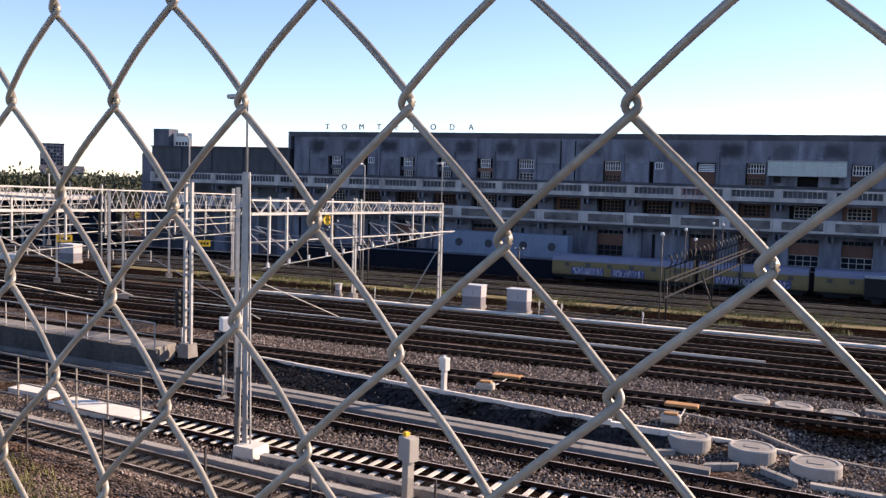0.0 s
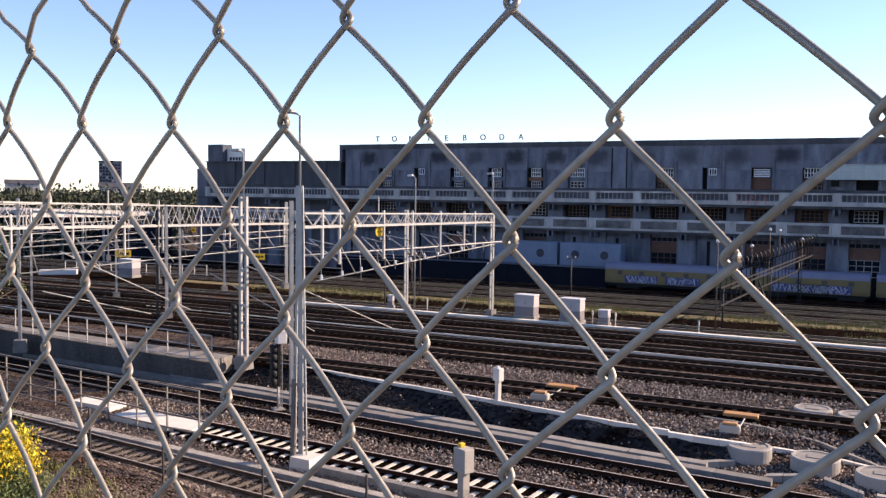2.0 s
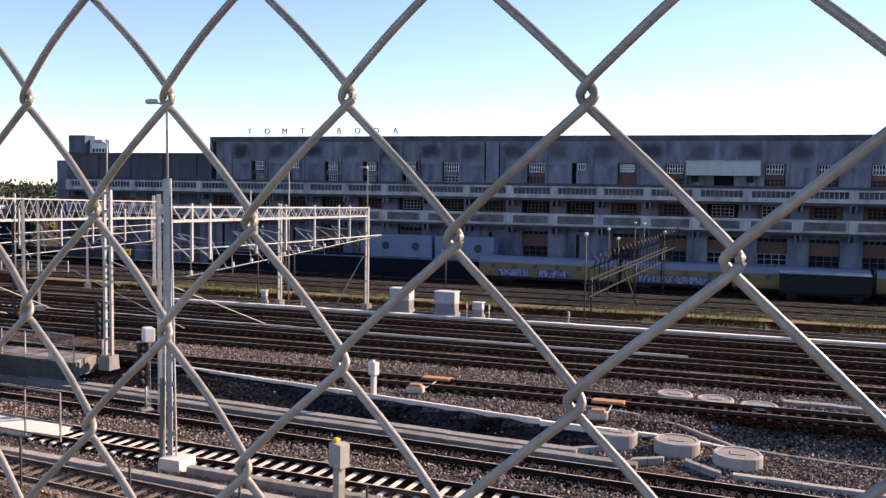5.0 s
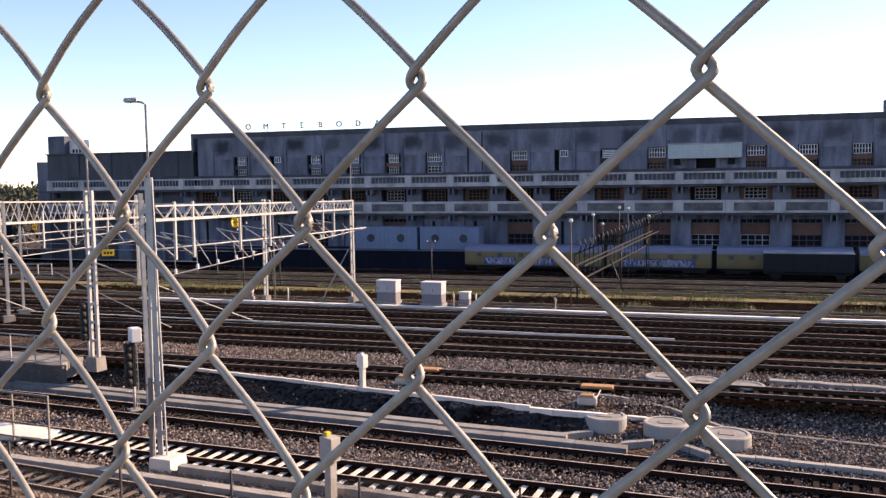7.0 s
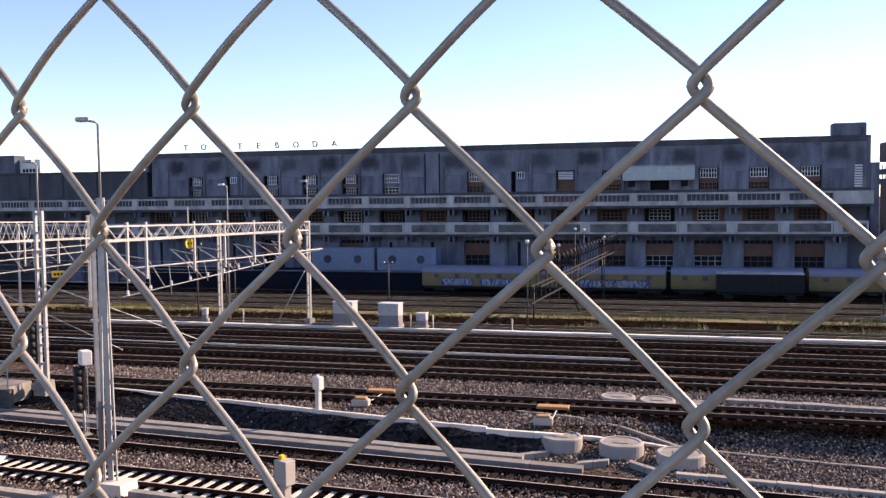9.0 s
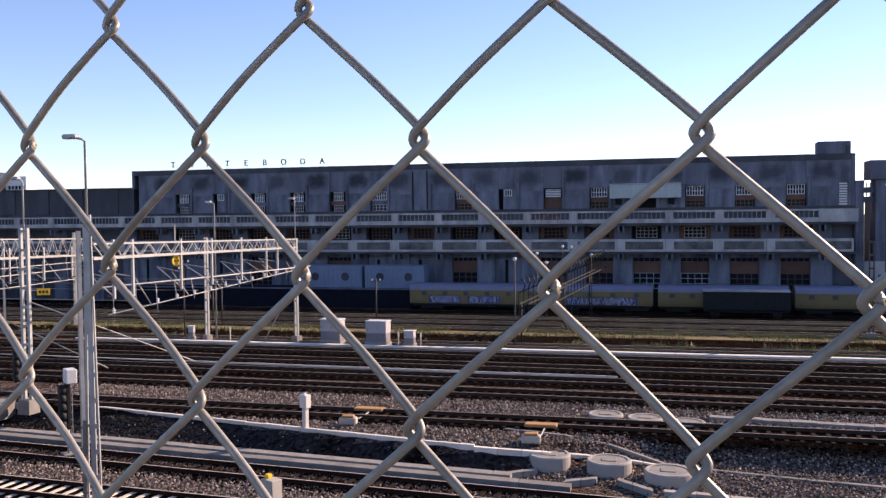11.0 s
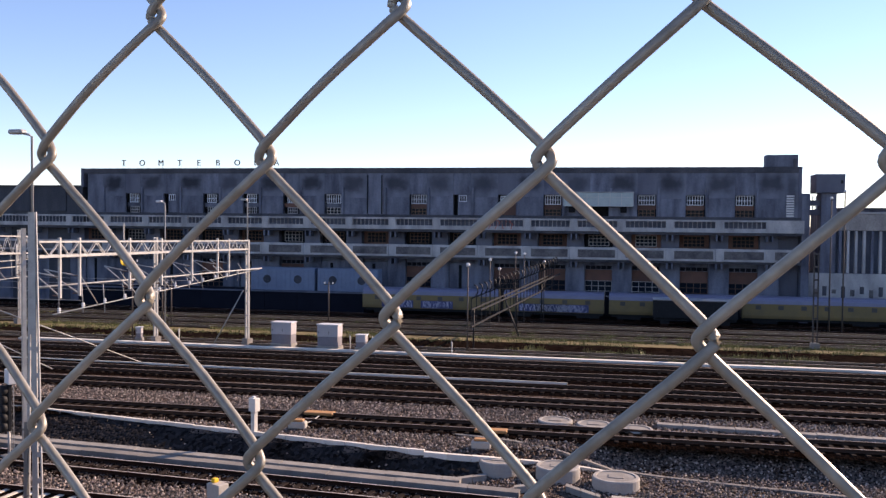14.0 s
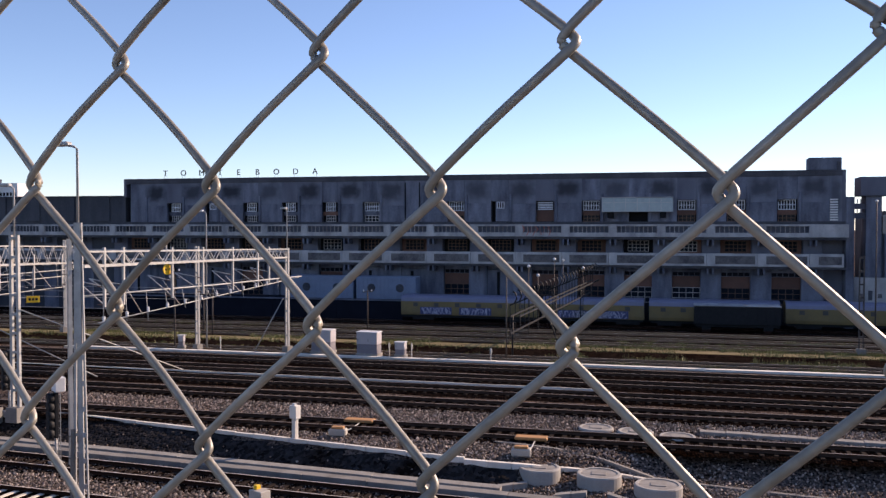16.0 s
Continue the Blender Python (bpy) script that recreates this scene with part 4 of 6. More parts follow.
beam(bm, (-48.7, 39.6, 8.25), (-50.9, 48.8, 8.0), 0.06, 0.5)
part("panel", bm, M_GALV, walkway)


def dropper(x, y, ztop, h, arm, label, grp="droppers"):
    """A post hanging from the beam with a hinged arm, a stay and an insulator for the overhead line."""
    th = thing("overhead_line_bracket", x, y, ztop, label, "line bracket", grp)
    bm = bmesh.new()
    beam(bm, (0, 0, 0.9), (0, 0, -h), 0.12)
    part("post", bm, M_GALV, th)
    for nm, a, b, r in (("tube", (0, 0, -0.5 * h), (arm, 0, -0.35 * h), 0.035), ("stay", (0, 0, -0.95 * h), (arm, 0, -0.35 * h), 0.035),
                        ("steady_arm", (arm * 0.4, 0, -0.72 * h), (arm * 1.2, 0, -0.85 * h), 0.022)):
        bm = bmesh.new()
        rod(bm, [a, b], r, 6)
        part(nm, bm, M_GALV, th)
    for zz in (-0.5, -0.95):
        bm = bmesh.new()
        for k in range(4):
            lathe(bm, [(0.03, -0.03), (0.085, 0), (0.03, 0.03)], 8, 0.1 * (1 if arm > 0 else -1) * (1 + k * 0.7), 0)
        o = part("insulator", bm, M_BROWN, th)
        o.location = (0, 0, zz * h + 0.02)
    return th


for i, f in enumerate((0.06, 0.12, 0.30, 0.44, 0.60, 0.76, 0.84)):
    dropper(-25.33 - 3.8 * f, 35.7 + 31.5 * f, 8.1 - 0.7 * f, 1.9, -1.9 if i % 2 else -1.5, "pale hanging bracket of the overhead line")
for i, f in enumerate((0.02, 0.16, 0.30, 0.42, 0.56, 0.68, 0.82, 0.95)):
    dropper(-46.97 - 7.4 * f, 36.0 + 38.8 * f, 7.4 - 1.0 * f, 2.0, 2.2 if i % 2 else -2.2, "pale hanging bracket of the overhead line")
for f in (0.1, 0.3, 0.5, 0.7, 0.9):
    dropper(-70.57 - 16 * f, 38.13 + 50 * f, 7.15 - 0.6 * f, 2.0, 2.0, "pale hanging bracket at the far end of the yard")


def wire_run(pts, r, label, name="overhead_wire"):
    bm = bmesh.new()
    rod(bm, pts, r, 5)
    return tagged(mesh_ob(name, bm, M_GALV), label, "cable", "overhead wires")


wire_run([(-26.0, 36.0, 6.75), (-27.6, 52.0, 6.25), (-28.2, 67.5, 5.95)], 0.05, "pale cross-span tube under the portal beam", "cross_span")
wire_run([(-48.2, 38.5, 5.6), (-52.4, 57.0, 5.3), (-55.2, 75.0, 5.2)], 0.05, "pale cross-span tube under the portal beam", "cross_span")
wire_run([(-48.4, 40.0, 3.3), (-51.4, 52.4, 0.2)], 0.04, "pale slanting stay of the portal leg", "stay_tube")
wire_run([(-45.6, 39.0, 6.0), (-50.2, 55.5, 0.25)], 0.04, "pale slanting stay of the portal leg", "stay_tube")
wire_run([(-33.0, 41.0, 5.6), (-31.5, 55.0, 0.3)], 0.035, "pale slanting stay of the lattice mast", "stay_tube")
wire_run([(-40.5, 46.5, 4.4), (-33.2, 48.0, 0.9)], 0.035, "pale slanting stay of the lattice mast", "stay_tube")
wire_run([(-31.6, 66.2, 0.1), (-29.5, 66.9, 4.2)], 0.04, "pale slanting stay of the portal leg", "stay_tube")
for y, z in ((42.4, 5.6), (48.8, 5.6), (53.1, 5.6), (57.4, 5.6)):
    wire_run([(-150, y, z), (-90, y, z), (-53, y, z), (-27.5, y, z)], 0.012, "thin overhead contact wire above a yard track")


def signboard(x, y, z, w, h, rz, round_=False, label=""):
    th = thing("yellow_sign", x, y, z, label, "sign", rz=rz)
    bm = bmesh.new()
    if round_:
        rod(bm, [(0, -0.03, 0), (0, 0.03, 0)], w / 2, 20)
        plate = part("plate", bm, M_YELLOW, th)
        for dx in (-0.13, 0.13):
            bm = bmesh.new()
            rod(bm, [(dx, -0.036, 0), (dx, -0.031, 0)], 0.065, 12)
            part("mark", bm, M_BLACK, plate)
        bm = bmesh.new()
        beam(bm, (0, 0.06, -0.3), (0, 0.06, 2.0), 0.05)
        part("hanger", bm, M_GALV, th)
    else:
        plate = part("plate", bx(-w / 2, w / 2, -0.02, 0.02, -h / 2, h / 2, bevel=0.008), M_YELLOW, th)
        for k in range(3):
            part("text_bar", bx(-w * 0.34 + k * w * 0.26, -w * 0.16 + k * w * 0.26, -0.026, -0.022, -h * 0.18, h * 0.18), M_BLACK, plate)
        bm = bmesh.new()
        beam(bm, (0, 0.05, -0.1), (0, 0.05, 1.6), 0.04)
        part("hanger", bm, M_GALV, th)
    return th


signboard(-26.68, 45.0, 7.57, 0.60, 0.60, 75, True, "round yellow sign with black marks under the beam")
sign = signboard(-31.57, 40.3, 6.2, 0.62, 0.34, 35, False, "small yellow sign with black marks on the lattice mast")
bm = bmesh.new()
beam(bm, (0.0, 0.06, 0.1), (-1.05, -0.09, 0.1), 0.05)
part("bracket", bm, M_GALV, sign)
signboard(-50.57, 48.86, 5.09, 1.05, 0.5, 45, False, "yellow sign with black marks under the cross-span")
signboard(-50.92, 56.6, 6.55, 0.32, 0.36, 40, False, "tiny yellow warning sign under the beam")
# lower cross-span of the long beam, with thin hangers and small insulators
wire_run([(-26.2, 38.0, 5.35), (-27.4, 52.0, 5.55), (-28.5, 67.6, 5.85)], 0.035, "pale lower cross-span tube under the portal beam", "cross_span")
for i in range(13):
    f = 0.08 + i * 0.07
    y = 36.0 + 31.5 * f
    x = -26.0 - 0.1 * (min(y, 52) - 36) - 0.0387 * max(0, y - 52)
    mid = 6.75 - 0.03125 * (min(y, 52) - 36) - 0.01935 * max(0, y - 52)
    xl, lo = -26.2 - 0.0776 * (y - 38), 5.35 + 0.0169 * (y - 38)
    wire_run([(x, y, mid), (xl, y, lo - 0.25 * (i % 3))], 0.022, "thin pale hanger between two cross-span tubes", "hanging_tube")
    if i % 2:
        wire_run([(x, y - 0.2, mid + 0.5), (xl - 0.11, y + 1.5, lo + 0.02)], 0.026, "pale slanting tube of the overhead gear", "stay_tube")
    ins = thing("line_insulator", xl, y, lo + 0.12, "small white ribbed insulator on the cross-span", "insulator", "line insulators")
    bm = bmesh.new()
    lathe(bm, [(0.03, -0.14), (0.09, -0.10), (0.05, -0.05), (0.10, 0.0), (0.05, 0.05), (0.09, 0.10), (0.03, 0.14)], 10)
    part("body", bm, M_WHITE, ins)
# more of the overhead gear at the west end
for z in (6.2, 4.6):
    wire_run([(-48.0, 38.0, z), (-55.2, 76.0, z - 0.4)], 0.045, "pale cross-span tube under the portal beam", "cross_span")
for z in (6.1, 5.2, 4.4):
    wire_run([(-70.6, 37.0, z), (-87.0, 88.0, z - 0.3)], 0.045, "pale cross-span tube at the far end of the yard", "cross_span")
for i in range(9):
    f = 0.05 + i * 0.11
    wire_run([(-47.9 - 7.4 * f, 37.0 + 38.8 * f, 6.6), (-47.9 - 7.4 * f + (0.9 if i % 2 else -0.9), 38.4 + 38.8 * f, 4.3)], 0.035, "pale slanting tube of the overhead gear", "stay_tube")
    wire_run([(-70.63 - 16 * f, 38.2 + 50 * f, 7.0), (-70.63 - 16 * f, 38.2 + 50 * f, 3.6 + (i % 3))], 0.05, "pale hanging tube of the overhead gear", "hanging_tube")
for x, y, h in ((-60.5, 49, 8.2), (-63.0, 60.0, 8.4), (-58.2, 69.0, 8.0), (-68.5, 71.0, 8.6), (-92.0, 70.0, 9.6), (-98.0, 92.0, 9.4), (-84.0, 62.0, 9.0)):
    lattice_mast(x, y, YARD, h, 0.24, "slim pale catenary mast at the west end of the yard", 0, -40, 0.3)
    dropper(x + 0.17, y - 0.1, h - 0.9, 1.9, 2.2, "pale bracket of the overhead line on a mast")
railing((-88.0, 76.0, 0), (-70.0, 80.0, 0), 1.2, 12, 2, "low white railing at the west end of the yard", 0.06)
slab = thing("concrete_beam", -84.5, 72.0, YARD, "white concrete beam lying in the yard", "beam", rz=40)
for k in range(2):
    part("beam_piece", bx(-2.0, 2.0, -0.3 + k * 0.5, 0.15 + k * 0.5, 0.0, 0.55, bevel=0.03), M_WHITE, slab)


# ---- signal, cabinets, posts, wells, switch boxes ----
def signal(x, y, z, rz=-38, box_on_top=True):
    th = thing("railway_signal", x, y, z, "black railway signal with hooded lenses" + (" and a white box" if box_on_top else " beside a mast"), "railway signal", rz=rz)
    bm = bmesh.new()
    rod(bm, [(0, 0, 0), (0, 0, 1.3)], 0.06, 8)
    part("pole", bm, M_GALV, th)
    head = part("signal_head", bx(-0.17, 0.17, -0.1, 0.1, 1.2, 3.3, bevel=0.05), M_BLACK, th)
    for k in range(5):
        bm = bmesh.new()
        rod(bm, [(0, -0.1, 1.45 + k * 0.4), (0, -0.36, 1.42 + k * 0.4)], [0.20, 0.25], 14)
        part("hood", bm, M_BLACK, head)
    if box_on_top:
        part("relay_box", bx(-0.32, 0.32, -0.1, 0.36, 3.302, 3.95, bevel=0.03), M_WHITE, th, "white sheet-metal box")
    bm = bmesh.new()
    for sx in (-0.16, 0.16):
        beam(bm, (sx, 0.16, 0), (sx, 0.16, 3.3), 0.03)
    for k in range(9):
        beam(bm, (-0.16, 0.16, 0.3 + k * 0.33), (0.16, 0.16, 0.3 + k * 0.33), 0.025)
    part("ladder", bm, M_GALV, th)
    part("base", bx(-0.3, 0.3, -0.3, 0.3, -0.2, 0.12, bevel=0.03), M_CONC, th)


signal(-26.72, 35.55, NEAR)
signal(-33.3, 40.6, 0.2, box_on_top=False)


M_CABINET = shade("worn_light_grey_cabinet_paint", (0.50, 0.47, 0.47), 0.6, second=(0.36, 0.34, 0.35), scale=1.2, fine=10)
M_CABDARK = shade("darker_grey_cabinet_tone", (0.24, 0.22, 0.24), 0.7, second=(0.15, 0.14, 0.155), scale=1.2, fine=10)


def cabinet(x, y, w, d, h, label, rz=8):
    th = thing("relay_cabinet", x, y, YARD + 0.16, label, "cabinet", "relay cabinets", rz - 12)
    part("plinth", bx(-w / 2 - 0.06, w / 2 + 0.06, -d / 2 - 0.06, d / 2 + 0.06, -0.25, 0.10, bevel=0.02), M_CONC, th)
    body = part("body", bx(-w / 2, w / 2, -d / 2, d / 2, h * 0.46, h - 0.06, bevel=0.015), M_CABINET, th)
    part("base_cabinet", bx(-w / 2 + 0.02, w / 2 - 0.02, -d / 2 + 0.02, d / 2 - 0.02, 0.10, h * 0.458, bevel=0.015), M_CABDARK, th, "darker grey lower half")
    part("roof", bx(-w / 2 - 0.05, w / 2 + 0.05, -d / 2 - 0.05, d / 2 + 0.05, h - 0.058, h, bevel=0.015), M_WHITE, th)
    for k in range(2 if w > 1 else 1):
        n = 2 if w > 1 else 1
        a = -w / 2 + w * k / n + 0.03
        door = part("door", bx(a, a + w / n - 0.06, -d / 2 - 0.022, -d / 2 - 0.003, h * 0.48, h - 0.12, bevel=0.006), M_CABINET, body)
        part("handle", bx(a + 0.08, a + 0.11, -d / 2 - 0.05, -d / 2 - 0.024, h * 0.6, h * 0.6 + 0.16), M_BLACK, body)


cabinet(-25.95, 66.5, 1.66, 1.0, 1.75, "large white sheet-metal relay cabinet on the pale kerb")
cabinet(-22.05, 66.0, 1.66, 1.0, 1.75, "large white sheet-metal relay cabinet on the pale kerb")
cabinet(-19.5, 65.9, 0.75, 0.6, 1.05, "small white sheet-metal cabinet on the pale kerb")
cabinet(-76.0, 74.3, 2.2, 1.2, 1.85, "grey sheet-metal relay cabinet at the far end")
cabinet(-38.2, 66.5, 0.42, 0.4, 0.95, "small white sheet-metal cabinet in the yard")


def trackside_post(x, y, z, h, w, yellow, label):
    th = thing("trackside_post", x, y, z, label, "post", "trackside posts", -25)
    part("stem", bx(-w * 0.32, w * 0.32, -w * 0.3, w * 0.3, -0.2, h * 0.62, bevel=0.012), M_KERB if yellow else M_PALE, th)
    part("box", bx(-w * 0.62, w * 0.62, -w * 0.45, w * 0.45, h * 0.622, h, bevel=0.02), M_KERB if yellow else M_PALE, th)
    part("knob", bx(-w * 0.45, -w * 0.1, -w * 0.2, w * 0.2, h + 0.002, h + 0.14, bevel=0.02), M_YELLOW, th) if yellow else part("cap", bx(-w * 0.3, w * 0.1, -w * 0.2, w * 0.2, h + 0.002, h + 0.08, bevel=0.01), M_WHITE, th)


trackside_post(-16.75, 39.35, YARD + 0.0, 1.62, 0.36, False, "white concrete post with a box on top beside the duct")
trackside_post(-12.85, 27.3, NEAR, 2.15, 0.48, True, "grey concrete post with a yellow knob beside the track")
for x, y in ((-21.4, 66.2), (-20.5, 66.2), (-18.7, 66.1), (-12.4, 65.0), (-34.8, 66.6)):
    trackside_post(x, y, YARD + 0.1, 0.9, 0.10, False, "thin white marker post on the kerb")


M_WELL = shade("tan_well_concrete", (0.47, 0.44, 0.395), 0.9, second=(0.31, 0.285, 0.255), scale=1.5, fine=14)


def well(x, y, z, r, h, label):
    th = thing("concrete_well", x, y, z, label, "well", "concrete wells")
    bm = bmesh.new()
    lathe(bm, [(r, -0.3), (r, h - 0.05), (r - 0.04, h), (r - 0.16, h), (r - 0.17, h - 0.05)], 32)
    part("ring", bm, M_WELL, th, smooth=False)
    bm = bmesh.new()
    lathe(bm, [(r - 0.18, h - 0.08), (r - 0.18, h - 0.035), (r - 0.2, h - 0.03)], 32)
    part("lid", bm, M_CONC, th)
    part("hatch", bx(-0.3, 0.3, -0.25, 0.25, h - 0.028, h + 0.0, bevel=0.008), M_CONC, th)


well(-5.15, 38.2, NEAR + 0.16, 0.88, 0.44, "round pale concrete well ring with a lid in the ballast")
well(-2.65, 38.0, NEAR + 0.06, 0.92, 0.48, "round pale concrete well ring with a lid in the ballast")
well(-0.25, 37.2, NEAR, 0.95, 0.46, "round pale concrete well ring with a lid in the ballast")
for x, y in ((-3.3, 44.9), (-1.4, 44.5), (0.55, 43.9)):
    well(x, y, YARD, 0.85, 0.14, "low round concrete well cover in the ballast")


def switch_motor(x, y, z, rz, label):
    th = thing("switch_motor", x, y, z, label, "switch motor", "switch motors", rz)
    part("case", bx(-0.42, 0.42, -0.25, 0.25, 0.02, 0.36, bevel=0.05), M_KERB, th)
    part("cover", bx(-0.30, 0.30, -0.18, 0.18, 0.362, 0.46, bevel=0.03), M_TIMBER, th)
    bm = bmesh.new()
    rod(bm, [(0.3, 0.2, 0.2), (0.4, 1.0, 0.14), (0.5, 2.4, 0.12)], 0.03, 6)
    part("drive_rod", bm, M_GALV, th)


M_TIMBER = shade("orange_brown_board", (0.55, 0.28, 0.10), 0.7, second=(0.36, 0.17, 0.06), scale=3, fine=30)
switch_motor(-6.05, 38.9, YARD, 6, "pale switch motor with an orange-brown cover beside the rail")
switch_motor(-15.1, 40.6, YARD, 6, "pale switch motor with an orange-brown cover beside the rail")
for x, y in ((-6.0, 41.6), (-14.95, 43.3)):
    th = thing("crossing_board", x, y, YARD + 0.12, "orange-brown timber board between the rails", "board", "timber boards")
    part("plank", bx(-0.75, 0.75, -0.3, 0.3, 0.0, 0.14, bevel=0.03), M_TIMBER, th)


# ---- yard lamps and the slanting rack of switches ----
def yard_lamp(x, y, z, h, label, r=0.06):
    th = thing("yard_lamp", x, y, z, label, "lamp post", "yard lamps")
    bm = bmesh.new()
    rod(bm, [(0, 0, -0.2), (0, 0, h)], [r, r * 0.7], 8)
    part("pole", bm, M_GALV if r > 0.1 else M_DARKSTEEL, th)
    bm = bmesh.new()
    lathe(bm, [(0.05, h), (0.13, h + 0.05), (0.16, h + 0.16), (0.11, h + 0.26), (0.03, h + 0.29)], 14)
    part("globe", bm, M_WHITE, th)


yard_lamp(-11.65, 67.2, YARD, 6.4, "slim yard lamp post with a white globe")
for x, y, h in ((-12.2, 82, 6.15), (-11.9, 86, 5.1), (-11.45, 95, 8.05), (-10.65, 96, 8.2), (-8.65, 97, 7.6)):
    yard_lamp(x, y, ground_z(x, y), h, "slim yard lamp post with a white globe", 0.05)
for x, h in ((20.5, 12.6), (21.8, 13.3)):
    yard_lamp(x, 100, ground_z(x, 100), h + 2.3, "tall grey yard lamp post beside the terminal", 0.09)


def line_pole(x, y, z, h, label, arms=2):
    """A thin dark pole with short cross arms and small insulators."""
    th = thing("line_pole", x, y, z, label, "pole", "line poles", 20)
    bm = bmesh.new()
    rod(bm, [(0, 0, -0.2), (0, 0, h)], [0.075, 0.05], 8)
    part("pole", bm, M_DARKSTEEL, th)
    for k in range(arms):
        zz = h - 0.25 - 0.55 * k
        arm = part("cross_arm", bx(-0.45, 0.45, -0.04, 0.04, zz, zz + 0.07), M_DARKSTEEL, th)
        for dx in (-0.38, 0.38):
            bm = bmesh.new()
            lathe(bm, [(0.03, zz + 0.07), (0.07, zz + 0.12), (0.04, zz + 0.17), (0.07, zz + 0.21), (0.02, zz + 0.26)], 8, dx, 0)
            part("insulator", bm, M_WHITE, arm)


line_pole(-28.0, 83.3, YARD, 3.8, "thin dark pole with a short cross arm among the far tracks", 1)
line_pole(-39.4, 67.5, YARD, 6.4, "thin dark line pole beside a lattice mast")
line_pole(-40.5, 76.0, YARD, 4.6, "thin dark line pole among the far tracks")
line_pole(-42.7, 78.4, YARD, 3.2, "short dark line pole among the far tracks", 1)


def lamp_post(x, y, z, h, label):
    th = thing("lamp_post", x, y, z, label, "lamp post", "yard lamps")
    bm = bmesh.new()
    rod(bm, [(0, 0, -0.2), (0, 0, h - 0.1), (-0.15, 0, h), (-0.35, 0, h + 0.03)], [0.075, 0.055, 0.05, 0.045], 8)
    pole = part("pole", bm, M_GALV, th)
    part("lamp_head", bx(-0.75, -0.25, -0.16, 0.16, h - 0.02, h + 0.16, bevel=0.05), M_WHITE, pole)


lamp_post(-36.55, 67.6, YARD, 11.1, "tall slim grey lamp post with a flat white head")


def switch_rack():
    th = thing("isolator_rack", 0, 0, 0, "dark steel rack with rows of switch rods and insulators", "switch rack")
    p, q = Vector((-11.5, 68.0, 3.1)), Vector((-8.25, 104.5, 3.8))
    d = q - p
    for dz, dx in ((0, 0), (0, 0.7), (-1.3, 0)):
        bm = bmesh.new()
        beam(bm, p + Vector((dx, 0, dz)), q + Vector((dx, 0, dz)), 0.11)
        part("rail", bm, M_BLACK, th)
    for i in range(25):
        o = p + d * (i / 24)
        bm = bmesh.new()
        beam(bm, o + Vector((0, 0, -1.5)), o + Vector((0, 0, 0.9)), 0.07)
        post = part("upright", bm, M_BLACK, th)
        bm = bmesh.new()
        rod(bm, [o + Vector((0, 0, 0.85)), o + Vector((0.32, 0, 1.0)), o + Vector((0.5, 0, 1.35)), o + Vector((0.42, 0, 1.75)), o + Vector((0.2, 0, 1.9))], 0.06, 6)
        part("switch_rod", bm, M_BLACK, post)
    for f, k in ((0.02, 0), (0.30, 1.6), (0.45, 0), (0.8, 0)):
        o = p + d * f
        bm = bmesh.new()
        rod(bm, [o, (o.x + k, o.y - k, ground_z(o.x, o.y) - 0.1)], 0.07, 6)
        part("leg", bm, M_BLACK, th)


switch_rack()


# ---- stabled trains in the shade of the terminal ----
M_COACH_Y = shade("faded_yellow_coach_paint", (0.27, 0.175, 0.05), 0.5, second=(0.15, 0.11, 0.055), scale=0.8, fine=8)
M_COACH_B = shade("grey_blue_coach_paint", (0.22, 0.22, 0.31), 0.4, second=(0.15, 0.15, 0.215), scale=0.8, fine=8)
M_COACH_W = shade("dull_coach_window", (0.10, 0.085, 0.07), 0.4, second=(0.06, 0.05, 0.045), scale=1, fine=8)
M_SPRAY = shade("pale_spray_paint", (0.62, 0.60, 0.70), 0.6, second=(0.42, 0.40, 0.50), scale=3, fine=12)
M_SPRAYB = shade("dark_blue_spray_paint", (0.08, 0.09, 0.22), 0.6, second=(0.05, 0.05, 0.13), scale=3, fine=12)


